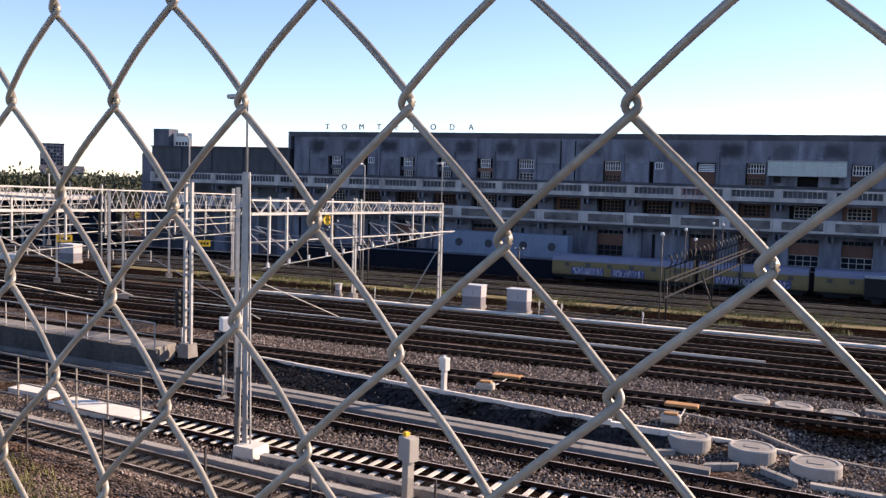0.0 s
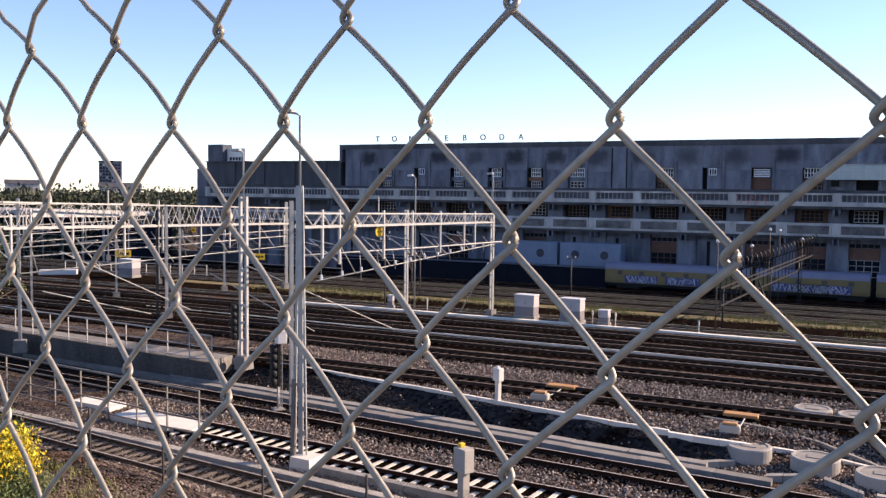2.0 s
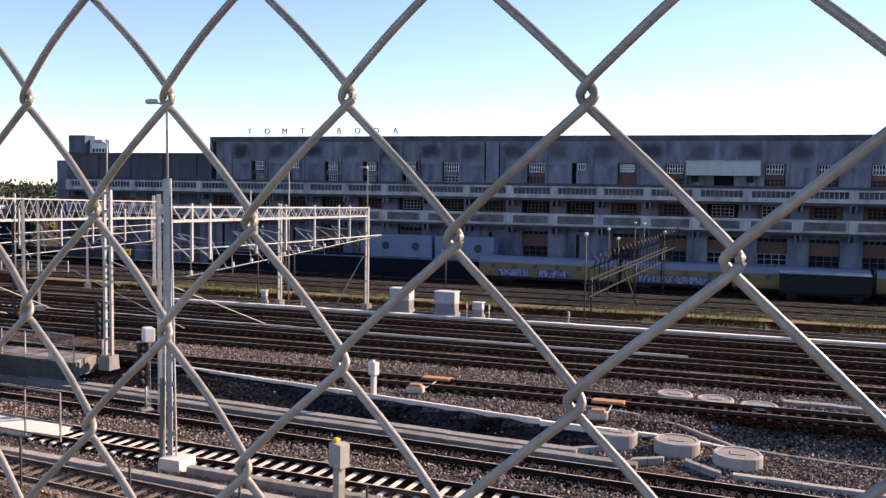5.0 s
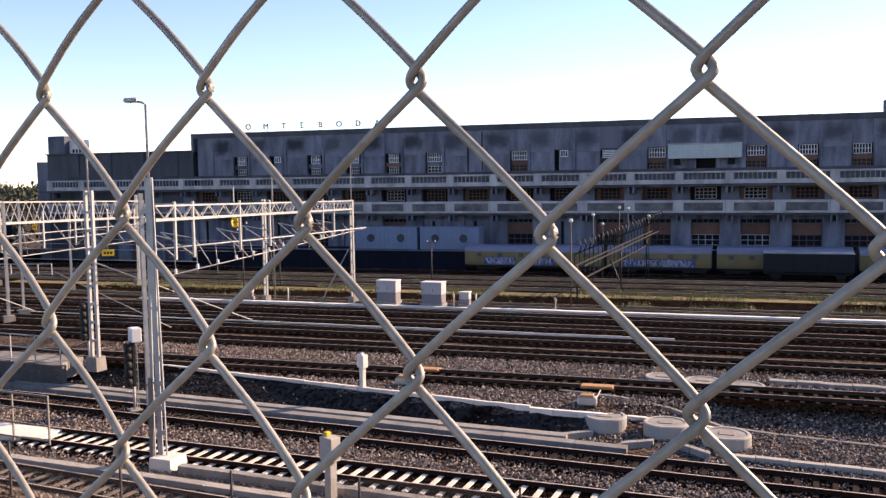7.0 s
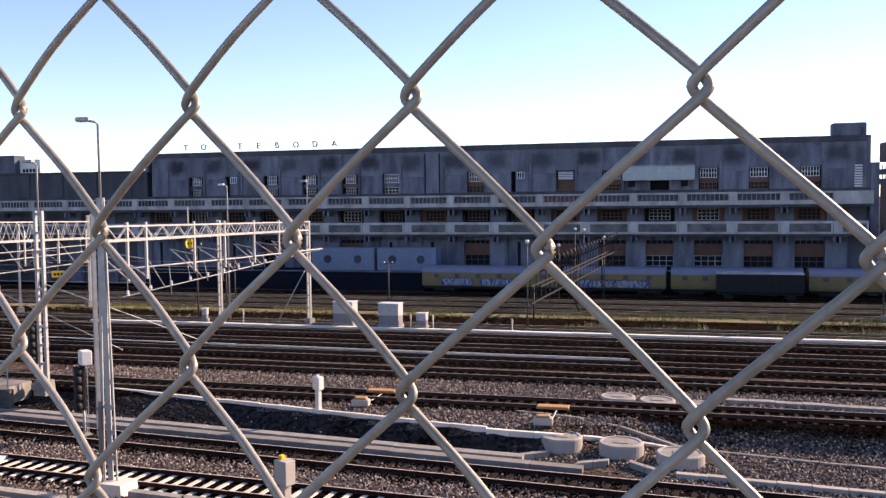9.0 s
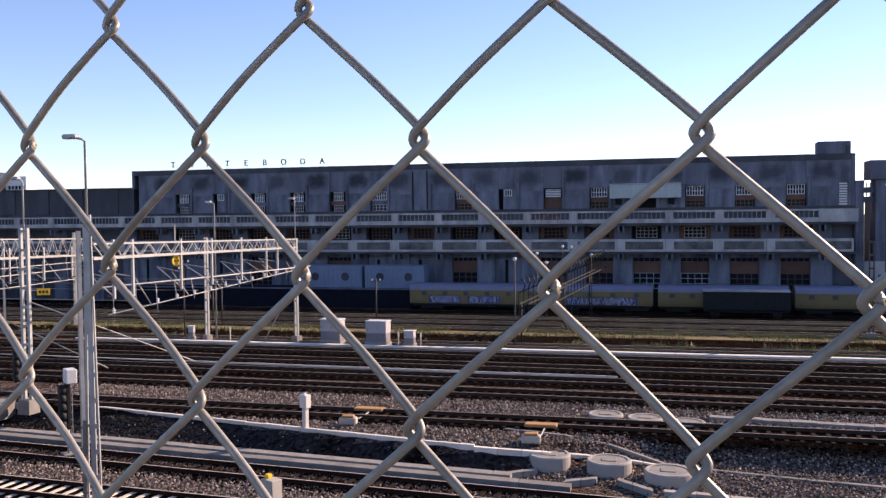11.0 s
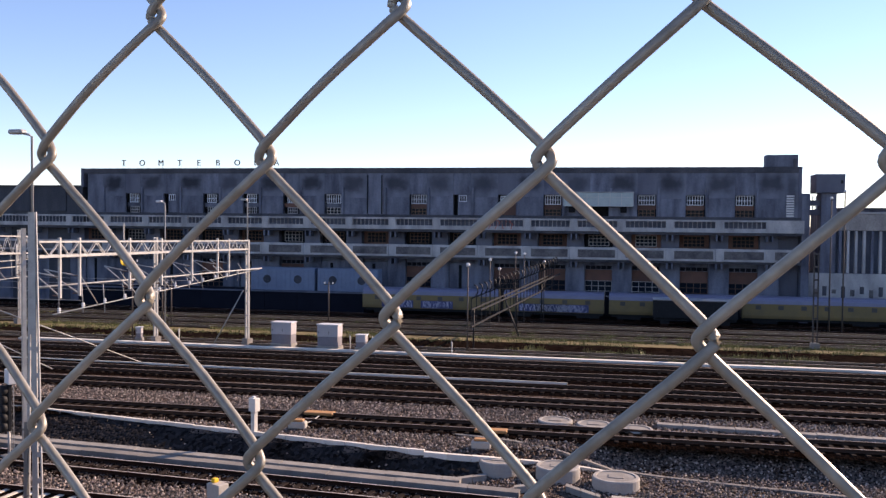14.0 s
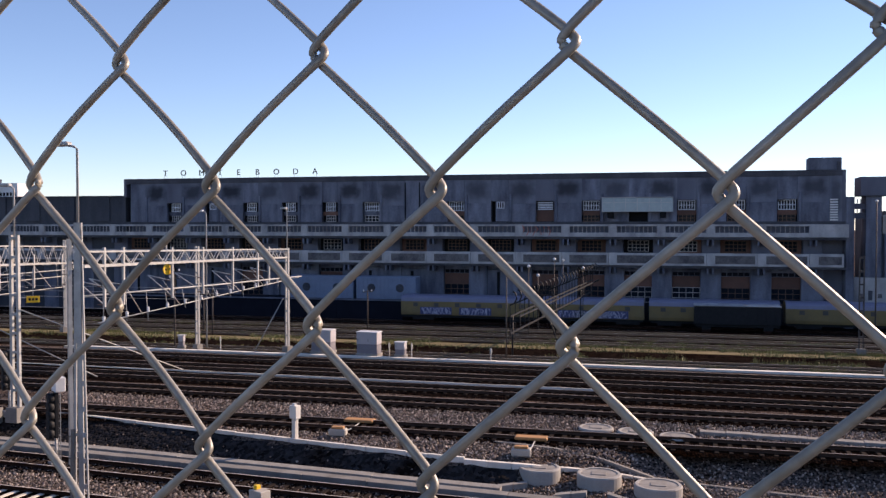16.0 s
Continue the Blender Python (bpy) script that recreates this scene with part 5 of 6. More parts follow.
def coach(x0, x1, y, windows, tags, label):
    th = thing("railway_coach", x0, y, LOW + 0.28, label, "railway coach", "stabled coaches")
    ln = x1 - x0 - 0.5
    bm = bmesh.new()
    prof = [(-1.4, 0.95), (-1.45, 1.3), (-1.45, 2.65), (-1.38, 3.05), (-1.1, 3.32), (-0.5, 3.46), (0.5, 3.46), (1.1, 3.32), (1.38, 3.05), (1.45, 2.65), (1.45, 1.3), (1.4, 0.95)]
    a = [bm.verts.new((0, p[0], p[1])) for p in prof]
    b = [bm.verts.new((ln, p[0], p[1])) for p in prof]
    for i in range(len(prof)):
        j = (i + 1) % len(prof)
        f = bm.faces.new((a[j], a[i], b[i], b[j]))
        f.material_index = 1 if 2 <= i <= 8 else 0
    bm.faces.new(a)
    bm.faces.new(list(reversed(b)))
    bmesh.ops.recalc_face_normals(bm, faces=bm.faces[:])
    body = part("body", bm, [M_COACH_Y, M_COACH_B], th)
    for k in range(windows):
        x = ln * (k + 0.7) / (windows + 0.4)
        part("window", bx(x - 0.3, x + 0.3, -1.475, -1.452, 2.0, 2.5, bevel=0.008), M_COACH_W, body)
    for x in (0.08 * ln, 0.92 * ln):
        part("door", bx(x - 0.45, x + 0.45, -1.47, -1.453, 1.35, 2.62, bevel=0.008), M_COACH_Y, body)
    rnd = random.Random(int(x0 * 7))
    for k in range(tags):
        x = ln * (0.14 + 0.62 * k / max(1, tags)) + rnd.uniform(-0.4, 0.4)
        part("sprayed_patch", bx(x - 0.2, x + 3.9, -1.476, -1.453, 1.02, 1.95, bevel=0.008), M_SPRAYB, body)
        for i in range(15):
            xx = x + i * 0.25
            bm = bmesh.new()
            pts = [(xx + rnd.uniform(-0.1, 0.3), -1.482, 1.08 + 0.2 * q + rnd.uniform(-0.06, 0.06)) for q in range(5)]
            if i % 3 == 0:
                pts.append((xx + 0.35, -1.482, 1.2))
            for p, q in zip(pts, pts[1:]):
                beam(bm, p, q, 0.01, 0.085)
            part("spray_stroke", bm, M_SPRAY, body)
    part("underframe", bx(0.2, ln - 0.2, -1.1, 1.1, 0.62, 0.948), M_BLACK, th)
    for x in (0.16 * ln, 0.84 * ln):
        bogie = part("bogie", bx(x - 1.4, x + 1.4, -1.05, 1.05, 0.30, 0.618, bevel=0.04), M_BLACK, th)
        for dx in (-1.0, 1.0):
            for s in (-0.75, 0.75):
                bm = bmesh.new()
                rod(bm, [(x + dx, s - 0.06, 0.44), (x + dx, s + 0.06, 0.44)], 0.45, 16)
                part("wheel", bm, M_RUST, bogie)


coach(-33.0, -15.1, 113.0, 6, 2, "yellow and grey-blue railway coach with pale graffiti")
coach(-14.9, -2.2, 113.0, 4, 3, "yellow and grey-blue railway coach covered in graffiti")
coach(-2.1, 13.2, 113.0, 6, 0, "yellow and grey-blue railway coach behind a dark wagon")
coach(13.3, 30.0, 113.0, 6, 0, "yellow and grey-blue railway coach at the end of the row")


def wagon(x0, x1, y):
    th = thing("freight_wagon", x0, y, LOW + 0.28, "dark closed freight wagon with a pale roof edge", "freight wagon")
    ln = x1 - x0
    body = part("body", bx(0, ln, -1.4, 1.4, 1.1, 3.15, bevel=0.05), M_BLACK, th)
    part("roof", bx(-0.05, ln + 0.05, -1.45, 1.45, 3.152, 3.30, bevel=0.06), M_PARAPET, th)
    for k in range(9):
        part("rib", bx(ln * (k + 0.5) / 9 - 0.05, ln * (k + 0.5) / 9 + 0.05, -1.46, -1.402, 1.15, 3.1), M_BLACK, body)
    part("underframe", bx(0.1, ln - 0.1, -1.0, 1.0, 0.8, 1.098), M_BLACK, th)
    for x in (1.3, ln - 1.3):
        for s in (-0.75, 0.75):
            bm = bmesh.new()
            rod(bm, [(x, s - 0.06, 0.44), (x, s + 0.06, 0.44)], 0.46, 16)
            part("wheel", bm, M_RUST, th)
        part("axle_box", bx(x - 0.5, x + 0.5, -1.0, 1.0, 0.45, 0.798), M_BLACK, th)


wagon(3.0, 12.3, 108.4)


M_NAVY = shade("navy_sheet_and_dock_shade", (0.016, 0.018, 0.028), 0.8, second=(0.008, 0.009, 0.015), scale=0.5, fine=5, spec=0.2)


def container(x0, x1, y, z0, z1, label):
    th = thing("freight_container", x0, y, z0, label, "container", "containers")
    ln, h = x1 - x0, z1 - z0
    body = part("body", bx(0, ln, -1.2, 1.2, 0.0, h, bevel=0.04), M_BLUEBOX, th)
    n = 14
    for k in range(n):
        x = ln * (k + 0.5) / n
        part("corrugation", bx(x - 0.14, x + 0.14, -1.245, -1.202, 0.15, h - 0.15, bevel=0.02), M_BLUEBOX, body)
    for f in (0.26, 0.74):
        bm = bmesh.new()
        rod(bm, [(ln * f, -1.262, h * 0.5), (ln * f, -1.247, h * 0.5)], 0.55, 20)
        part("round_mark", bm, M_COPING, body)
    return th


M_BLUEBOX = shade("pale_blue_container_paint", (0.19, 0.25, 0.36), 0.5, second=(0.11, 0.15, 0.23), scale=0.7, fine=6)
# Shade on the dock is put into its near-black wall and deck colour.
dock = thing("loading_platform", 0, 0, 0, "loading platform in front of the terminal with its shade painted dark", "platform")
part("platform_edge", bx(-75, -33.6, 114.05, 114.5, 0.05, 0.22, bevel=0.03), M_FACADE, dock)
for k in range(9):
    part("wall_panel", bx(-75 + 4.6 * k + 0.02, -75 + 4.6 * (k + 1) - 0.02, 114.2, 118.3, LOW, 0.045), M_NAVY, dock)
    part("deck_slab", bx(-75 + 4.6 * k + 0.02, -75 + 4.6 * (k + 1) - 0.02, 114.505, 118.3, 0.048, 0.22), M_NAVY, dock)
container(-49.6, -40.6, 116.0, 0.225, 3.2, "pale blue freight container on the loading platform")
container(-40.2, -32.0, 116.0, 0.225, 3.2, "pale blue freight container on the loading platform")




def storage_shed():
    """Long dark open-fronted shed west of the terminal under a pale flat canopy."""
    th = thing("storage_shed", 0, 0, 0, "dark navy storage shed with a pale flat canopy roof", "shed")
    for k in range(12):
        x = -156 + 4.4 * k
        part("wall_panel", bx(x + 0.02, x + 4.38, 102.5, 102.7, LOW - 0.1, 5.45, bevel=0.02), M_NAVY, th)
        part("post", bx(x - 0.12, x + 0.12, 100.0, 100.24, LOW - 0.1, 5.45), M_GALV, th)
        for z in (1.2, 3.4):
            part("rail", bx(x + 0.13, x + 4.27, 102.30, 102.44, z, z + 0.12), M_DARKSTEEL, th)
    part("canopy", bx(-158, -105.6, 99.4, 110, 5.46, 6.05, bevel=0.03), M_PARAPET, th)
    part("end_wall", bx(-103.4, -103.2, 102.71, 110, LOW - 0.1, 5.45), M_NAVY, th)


storage_shed()


# ---- distance: office tower, low roofs, far woods ----
def far_tower():
    th = thing("office_tower", -635, 600, LOW, "dark distant office tower above the trees", "tower", rz=46)
    part("wall", bx(-9.6, 9.6, -9.6, 9.6, 0, 34.0), M_FACADE, th)
    for k in range(11):
        for i in range(7):
            part("window", bx(-8.8 + i * 2.55, -7.2 + i * 2.55, -9.8, -9.62, 2.5 + k * 2.8, 4.1 + k * 2.8), M_PARAPET if (i * 5 + k * 3) % 7 == 0 else M_WGLASS, th)
    part("roof", bx(-9.8, 9.8, -9.8, 9.8, 34.02, 34.9), M_DARK, th)


far_tower()


def far_house(x, y, w, h, label):
    th = thing("distant_house", x, y, LOW, label, "house", "distant houses", 50)
    part("wall", bx(-w / 2, w / 2, -6, 6, 0, h), M_PARAPET, th)
    bm = bmesh.new()
    v = [bm.verts.new(p) for p in ((-w / 2 - 0.5, -6.6, h), (w / 2 + 0.5, -6.6, h), (w / 2 + 0.5, 6.6, h), (-w / 2 - 0.5, 6.6, h), (-w / 2 - 0.5, 0, h + 2.6), (w / 2 + 0.5, 0, h + 2.6))]
    for f in ((0, 1, 5, 4), (2, 3, 4, 5), (0, 4, 3), (1, 2, 5), (3, 2, 1, 0)):
        bm.faces.new([v[i] for i in f])
    part("roof", bm, M_COPING, th)
    for k in range(5):
        part("window", bx(-w * 0.4 + k * w * 0.2 - 0.7, -w * 0.4 + k * w * 0.2 + 0.7, -6.06, -6.01, h * 0.55, h * 0.8), M_GLASS, th)


for x, y, w, h in ((-470, 330, 20, 12), (-445, 330, 15, 11), (-500, 400, 20, 13.5), (-395, 380, 22, 12), (-330, 420, 30, 13)):
    far_house(x, y, w, h, "distant pale house with a brown roof above the woods")


def leaf_mat(name, a, b):
    m = shade(name, a, 0.7, second=b, scale=0.8, fine=4, amount=1.0)
    m.node_tree.nodes["Principled BSDF"].inputs["Subsurface Weight"].default_value = 0.0
    return m


M_LEAF = leaf_mat("dark_green_leaves", (0.022, 0.030, 0.014), (0.042, 0.052, 0.020))
M_LEAF2 = leaf_mat("fresh_green_leaves", (0.075, 0.105, 0.03), (0.13, 0.16, 0.045))
M_FLOWER = shade("bright_yellow_flowers", (0.80, 0.62, 0.02), 0.6, second=(0.62, 0.48, 0.02), scale=4, fine=20)
M_DRYGRASS = leaf_mat("dry_yellow_green_grass", (0.20, 0.19, 0.05), (0.095, 0.105, 0.025))
M_BARK = shade("grey_brown_bark", (0.14, 0.11, 0.085), 0.9, second=(0.08, 0.06, 0.05), scale=5, fine=40, bump=0.01)


def leaves(bm, c, n, spread, size, rnd, mat=0):
    """Many small folded leaves scattered round c, denser inside."""
    for _ in range(n):
        o = Vector(c) + Vector((rnd.gauss(0, spread[0]), rnd.gauss(0, spread[1]), rnd.gauss(0, spread[2])))
        a = Euler((rnd.uniform(0, 6.3), rnd.uniform(0, 6.3), rnd.uniform(0, 6.3))).to_matrix()
        s = size * rnd.uniform(0.6, 1.4)
        v = [bm.verts.new(o + a @ Vector(p)) for p in ((-s, 0, 0), (0, -s * 0.45, s * 0.12), (s, 0, 0), (0, s * 0.45, s * 0.12))]
        bm.faces.new((v[0], v[1], v[2])).material_index = mat
        bm.faces.new((v[0], v[2], v[3])).material_index = mat


def far_woods():
    rnd = random.Random(11)
    bm = bmesh.new()
    for _ in range(420):
        ang = radians(rnd.uniform(34, 62))
        dist = rnd.uniform(330, 480)
        x, y = -math.sin(ang) * dist, math.cos(ang) * dist
        h = rnd.uniform(7.0, 10.5) * (1.0 + 0.25 * noise.noise(Vector((x * 0.02, y * 0.02, 0))))
        for _ in range(3):
            leaves(bm, (x + rnd.gauss(0, 2), y + rnd.gauss(0, 2), LOW + h * rnd.uniform(0.45, 0.9)), 26, (2.4, 2.4, 1.7), 0.9, rnd)
    tagged(mesh_ob("far_woods", bm, M_LEAF), "dark green woods along the horizon", "woods", kind="stuff")


far_woods()


def near_scrub():
    """Dark scrub on a low rise west of the terminal."""
    rnd = random.Random(17)
    bm = bmesh.new()
    for _ in range(520):
        ang = radians(rnd.uniform(43, 66))
        dist = rnd.uniform(150, 230)
        x, y = -math.sin(ang) * dist, math.cos(ang) * dist
        if x > -112 and y > 100:
            continue
        h = rnd.uniform(4.5, 7.5)
        for f in (0.25, 0.55, 0.85):
            leaves(bm, (x + rnd.gauss(0, 1.2), y + rnd.gauss(0, 1.2), ground_z(x, y) + h * f), 26, (1.5, 1.5, 1.0), 0.42, rnd)
    tagged(mesh_ob("scrub", bm, M_LEAF), "dark green scrub west of the terminal", "scrub", kind="stuff")


near_scrub()


def tree(x, y, h, label):
    rnd = random.Random(int(x * 3))
    z = ground_z(x, y)
    th = thing("tree", x, y, z, label, "tree", "trees")
    bm = bmesh.new()
    rod(bm, [(0, 0, -0.2), (0.1, 0, h * 0.4), (0.0, 0.1, h * 0.75), (0.1, 0.1, h * 0.97)], [0.17, 0.13, 0.08, 0.02], 10)
    tips = []
    for k in range(16):
        zz = h * rnd.uniform(0.35, 0.92)
        ang = rnd.uniform(0, 6.3)
        ln = (h - zz) * 0.45 + 0.5
        tip = Vector((math.cos(ang) * ln, math.sin(ang) * ln, zz + ln * 0.5))
        rod(bm, [(0.05, 0.03, zz), tip * 0.55 + Vector((0, 0, zz * 0.45)), tip], [0.05, 0.03, 0.008], 6)
        tips.append(tip)
    part("trunk", bm, M_BARK, th)
    bm = bmesh.new()
    for t in tips:
        for f in (0.55, 0.8, 1.0):
            leaves(bm, (t.x * f, t.y * f, t.z - (1 - f) * 0.8), 18, (0.28, 0.28, 0.24), 0.075, rnd)
    part("crown", bm, M_LEAF2, th)


tree(-39.0, 26.6, 11.2, "slender green tree at the edge of the railway slope")
tree(-42.6, 29.0, 9.4, "slender green tree at the edge of the railway slope")


def bush(x, y, r, h, flowers, label):
    rnd = random.Random(int(x * 13))
    z = ground_z(x, y)
    th = thing("bush", x, y, z, label, "bush", "bushes")
    bm = bmesh.new()
    tips = []
    for k in range(26):
        ang, rr = rnd.uniform(0, 6.3), r * math.sqrt(rnd.random())
        tip = Vector((math.cos(ang) * rr, math.sin(ang) * rr, h * rnd.uniform(0.45, 1.0)))
        rod(bm, [(0, 0, -0.1), tip * 0.5 + Vector((0, 0, 0.15)), tip], [0.03, 0.018, 0.005], 5)
        tips.append(tip)
    part("stems", bm, M_BARK, th)
    bm = bmesh.new()
    for t in tips:
        for f in (0.6, 0.85, 1.0):
            leaves(bm, t * f, 46, (0.16, 0.16, 0.18), 0.055, rnd)
    part("foliage", bm, M_LEAF2, th)
    if flowers:
        bm = bmesh.new()
        for t in tips:
            leaves(bm, t + Vector((0, 0, 0.06)), 110, (0.17, 0.17, 0.14), 0.06, rnd)
        part("blossom", bm, M_FLOWER, th, "bright yellow blossom")


bush(-23.5, 17.8, 0.8, 1.6, True, "yellow flowering broom bush on the railway slope")
bush(-22.8, 17.5, 0.7, 1.3, True, "yellow flowering broom bush on the railway slope")
bush(-24.8, 18.6, 1.0, 1.5, False, "green bush on the railway slope")
bush(-21.2, 16.4, 0.9, 1.0, False, "green bush on the railway slope")


def grass():
    rnd = random.Random(21)
    bm = bmesh.new()

    def tuft(x, y, h, n, w):
        z = ground_z(x, y) - 0.05
        for _ in range(n):
            a = rnd.uniform(0, 6.3)
            o = Vector((x + rnd.gauss(0, w), y + rnd.gauss(0, w), z))
            tip = o + Vector((math.cos(a) * h * 0.35, math.sin(a) * h * 0.35, h * rnd.uniform(0.6, 1.1)))
            s = Vector((-math.sin(a), math.cos(a), 0)) * 0.02
            v = [bm.verts.new(p) for p in (o - s, o + s, tip)]
            bm.faces.new(v)
    for _ in range(2600):
        x = rnd.uniform(-60, 36)
        y = rnd.choice((73.5, 75.3, 75.6)) + rnd.gauss(0, 0.3)
        if noise.noise(Vector((x * 0.16, y * 0.3, 7))) > -0.15:
            tuft(x, y, rnd.uniform(0.15, 0.42), 7, 0.16)
    for _ in range(1500):
        x = rnd.uniform(-10, 36)
        y = rnd.choice((66.3, 69.1, 69.2, 78.1, 81.0)) + rnd.gauss(0, 0.2)
        if noise.noise(Vector((x * 0.22, y * 0.3, 3))) > 0.12:
            tuft(x, y, rnd.uniform(0.12, 0.34) if rnd.random() < 0.9 else 0.55, 12, 0.22)
    for _ in range(500):
        tuft(rnd.uniform(-60, -14), rnd.choice((69.1, 72.4, 78.1, 84.0)) + rnd.gauss(0, 0.3), 0.25, 6, 0.14)
    for _ in range(1300):
        x = rnd.uniform(-34, -14)
        tuft(x, rnd.uniform(14, 21.5), 0.3, 7, 0.18)
    tagged(mesh_ob("grass", bm, M_DRYGRASS), "dry yellow-green grass and weeds between the tracks", "grass", kind="stuff")


grass()


# ---- loose ballast stones on the near ground ----
def stone_mat():
    m = bpy.data.materials.new("ballast_stones")
    m.use_nodes = True
    n, link = m.node_tree.nodes, m.node_tree.links.new
    geo = n.new("ShaderNodeNewGeometry")
    ramp = n.new("ShaderNodeValToRGB")
    e = ramp.color_ramp.elements
    e[0].color, e[1].color = (0.03, 0.025, 0.022, 1), (0.52, 0.435, 0.365, 1)
    mid = e.new(0.55)
    mid.color = (0.165, 0.130, 0.108, 1)
    rust = e.new(0.75)
    rust.color = (0.22, 0.150, 0.120, 1)
    link(geo.outputs["Random Per Island"], ramp.inputs[0])
    link(ramp.outputs[0], n["Principled BSDF"].inputs["Base Color"])
    n["Principled BSDF"].inputs["Roughness"].default_value = 0.85
    return m


def ballast_stones():
    rnd = np.random.RandomState(4)
    n = 95000
    y = 24.0 + 24.0 * rnd.rand(n) ** 1.15
    x = -36.0 + 54.0 * rnd.rand(n)
    keep = []
    for i in range(n):
        walk_y = 35.2 - 0.095 * (x[i] + 7.5)
        on_walk = walk_y - 0.1 < y[i] < walk_y + 1.25 and x[i] < -1
        on_slab = abs(y[i] - near_y(x[i], 28.93, -3.8)) < 1.25 and rnd.rand() < 0.8
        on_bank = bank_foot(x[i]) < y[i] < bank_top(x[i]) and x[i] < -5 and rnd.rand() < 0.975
        behind_wall = x[i] < -33 and y[i] > 38.2 and y[i] < 39.2
        dark_bed = abs(y[i] - 42.4) < 1.3 and rnd.rand() < 0.75
        keep.append(not (on_walk or on_slab or on_bank or behind_wall or dark_bed))
    idx = np.nonzero(keep)[0]
    base = np.array([(1, 0, 0), (-1, 0, 0), (0, 1, 0), (0, -1, 0), (0, 0, 0.9), (0, 0, -0.8)], float)
    tri = np.array([(0, 2, 4), (2, 1, 4), (1, 3, 4), (3, 0, 4), (2, 0, 5), (1, 2, 5), (3, 1, 5), (0, 3, 5)])
    k = len(idx)
    size = 0.034 + 0.04 * rnd.rand(k)
    ang = rnd.rand(k) * 6.283
    v = base[None] * (1 + 0.35 * (rnd.rand(k, 6, 3) - 0.5)) + 0.35 * (rnd.rand(k, 6, 3) - 0.5)
    c, s = np.cos(ang)[:, None], np.sin(ang)[:, None]
    v = np.stack([v[..., 0] * c - v[..., 1] * s, v[..., 0] * s + v[..., 1] * c, v[..., 2]], -1) * size[:, None, None]
    z = np.array([ground_z(x[i], y[i]) for i in idx])
    v += np.stack([x[idx], y[idx], z + 0.01], -1)[:, None, :]
    f = (tri[None] + 6 * np.arange(k)[:, None, None]).reshape(-1, 3)
    me = bpy.data.meshes.new("ballast_stones")
    me.from_pydata(v.reshape(-1, 3).tolist(), [], f.tolist())
    me.materials.append(stone_mat())
    tagged(new("ballast_stones", me), "loose grey and rusty crushed stones between the near tracks", "gravel", kind="stuff")


ballast_stones()


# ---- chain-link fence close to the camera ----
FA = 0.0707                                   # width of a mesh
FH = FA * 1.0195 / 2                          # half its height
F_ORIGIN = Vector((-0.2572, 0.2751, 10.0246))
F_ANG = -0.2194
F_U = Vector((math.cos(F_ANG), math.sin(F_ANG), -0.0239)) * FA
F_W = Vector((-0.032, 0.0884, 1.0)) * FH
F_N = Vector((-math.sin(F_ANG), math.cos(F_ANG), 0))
# mesh offsets fitted to the knots in the camera's view: millimetres for each power of the way along it and up it
F_VIEWFIT = {
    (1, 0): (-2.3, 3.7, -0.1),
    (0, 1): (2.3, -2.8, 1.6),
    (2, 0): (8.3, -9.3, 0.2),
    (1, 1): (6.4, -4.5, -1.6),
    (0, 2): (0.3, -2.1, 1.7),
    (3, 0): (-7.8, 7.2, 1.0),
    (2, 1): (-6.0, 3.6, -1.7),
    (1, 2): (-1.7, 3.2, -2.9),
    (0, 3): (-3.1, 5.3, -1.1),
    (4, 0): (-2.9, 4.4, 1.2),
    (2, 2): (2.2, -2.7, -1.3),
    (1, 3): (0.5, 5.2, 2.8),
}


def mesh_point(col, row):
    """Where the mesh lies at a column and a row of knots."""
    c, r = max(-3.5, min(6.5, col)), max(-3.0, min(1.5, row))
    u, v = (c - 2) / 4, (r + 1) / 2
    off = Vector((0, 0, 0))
    for (i, j), w in F_VIEWFIT.items():
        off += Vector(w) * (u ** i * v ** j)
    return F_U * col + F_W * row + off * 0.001


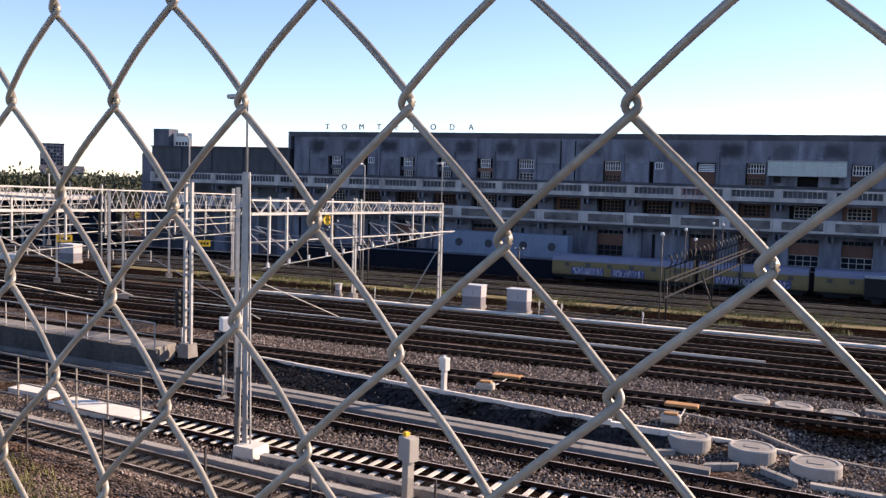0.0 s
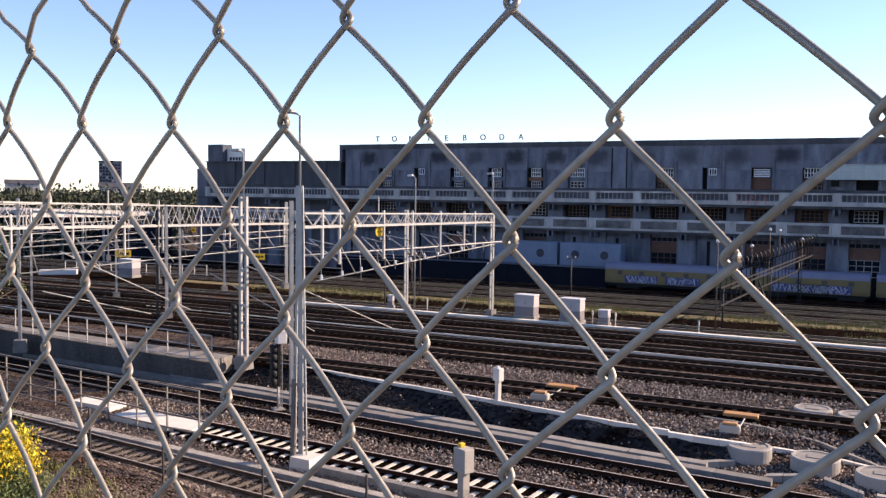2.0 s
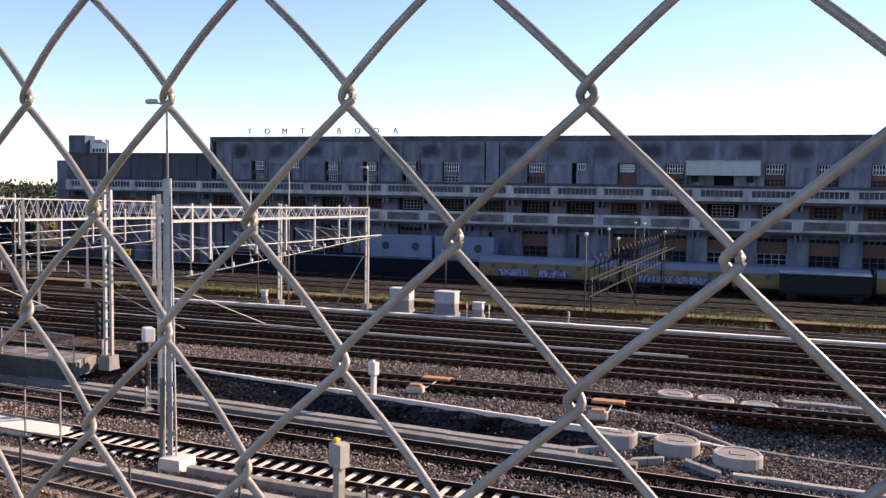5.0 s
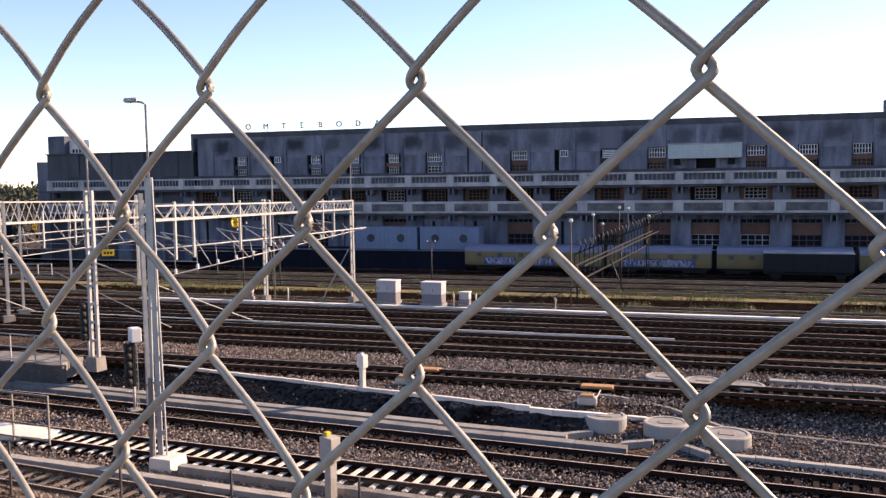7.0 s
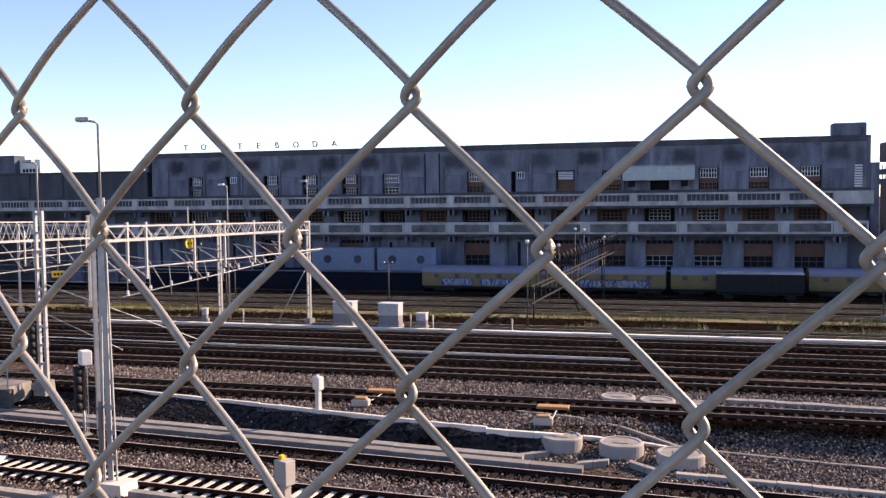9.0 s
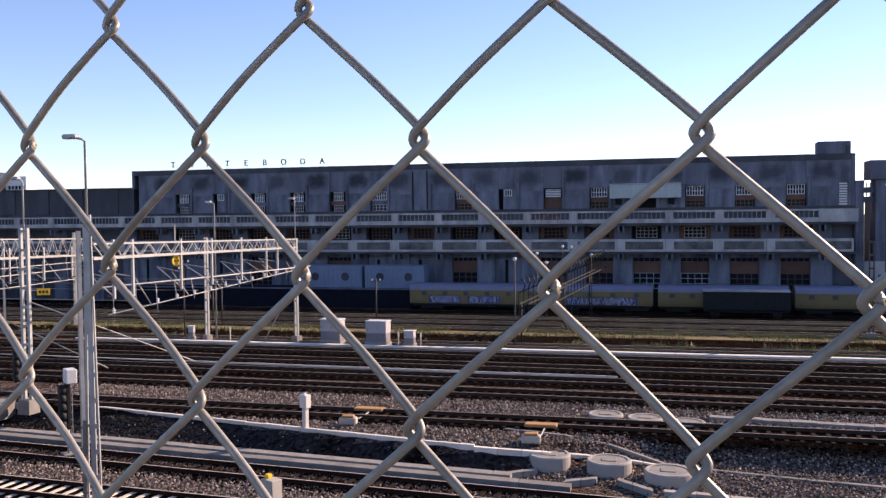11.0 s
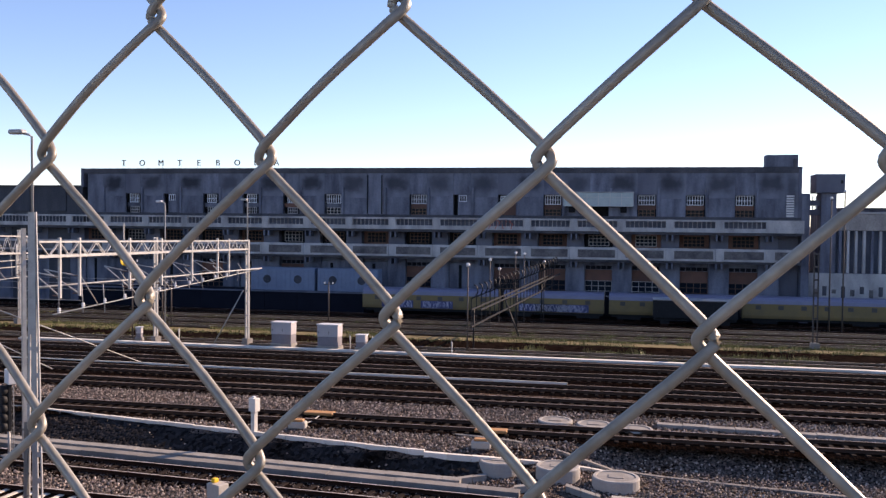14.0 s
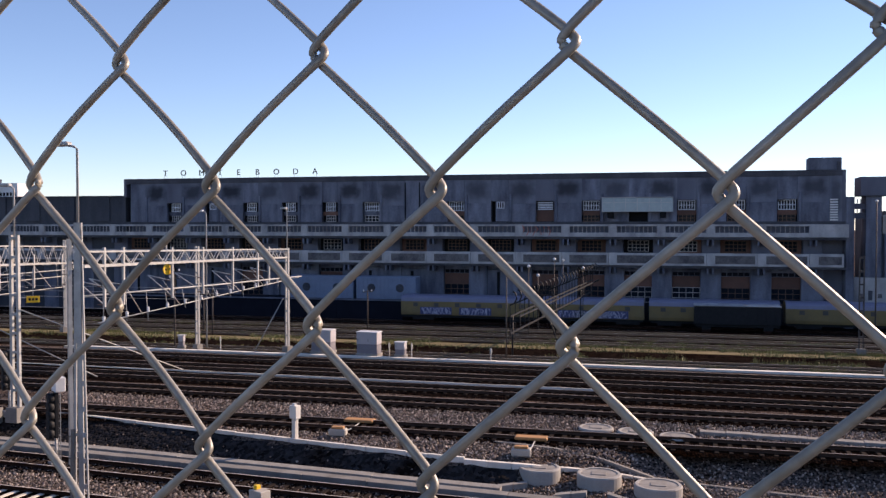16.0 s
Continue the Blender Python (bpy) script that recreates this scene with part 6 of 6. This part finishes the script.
def wire_bm(left, top, rows, r=0.00123):
    """One zigzag wire, its left bends in column left, from row top down: front strands and back strands."""
    d, q, e, e2 = 0.026, 0.022, 0.00132, 0.0012
    k = math.sqrt((0.25 + d + q) ** 2 - q * q) / 0.5
    steps = (0.0, 0.018, 0.036, 0.055, 0.075, 0.10, 0.13, 0.18, 0.26, 0.38, 0.5, 0.62, 0.74, 0.82, 0.87, 0.90, 0.925, 0.945, 0.964, 0.982)
    pts = []
    for row in range(rows):
        for s in steps:
            if s <= 0.5:
                x = -d + math.sqrt((k * s) ** 2 + q * q) - q
            else:
                x = 0.5 + d - (math.sqrt((k * (1 - s)) ** 2 + q * q) - q)
            edge = min(s, 1 - s)
            dep = e * math.sin(min(1.0, edge / 0.14) * math.pi / 2) + e2 * math.sin(math.pi * s) ** 2
            sign = 1
            if row % 2:
                x, sign = 0.5 - x, -1
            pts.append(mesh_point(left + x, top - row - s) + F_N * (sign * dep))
    bm = bmesh.new()
    rod(bm, pts, r, 8)
    return bm


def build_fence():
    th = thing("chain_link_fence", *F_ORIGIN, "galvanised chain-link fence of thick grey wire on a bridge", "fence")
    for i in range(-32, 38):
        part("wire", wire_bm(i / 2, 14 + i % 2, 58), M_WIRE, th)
    for px in (-1.24, 1.42):
        bm = bmesh.new()
        p = F_U * (px / FA) + F_N * 0.035
        rod(bm, [p + Vector((0, 0, -1.65)), p + Vector((0, 0, 0.75))], 0.024, 12)
        part("post", bm, M_GALV, th)
    bm = bmesh.new()
    rod(bm, [F_U * (x / FA) + F_N * 0.035 + Vector((0, 0, 0.6)) for x in (-1.24, 1.42)], 0.019, 10)
    part("top_rail", bm, M_GALV, th)
    return th


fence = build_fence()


def build_bridge():
    """The footbridge under the camera, out of view."""
    th = thing("footbridge", 0, 0, 0, "pale concrete footbridge deck under the fence", "footbridge")
    m = bmesh.new()
    box(m, -1.6, 1.8, -2.6, 0.62, 8.05, 8.38, 0.02)
    part("deck", m, M_CONC, th)
    part("pier", bx(-0.5, 0.6, -1.6, -0.6, 2.6, 8.05, bevel=0.03), M_CONC, th)


build_bridge()
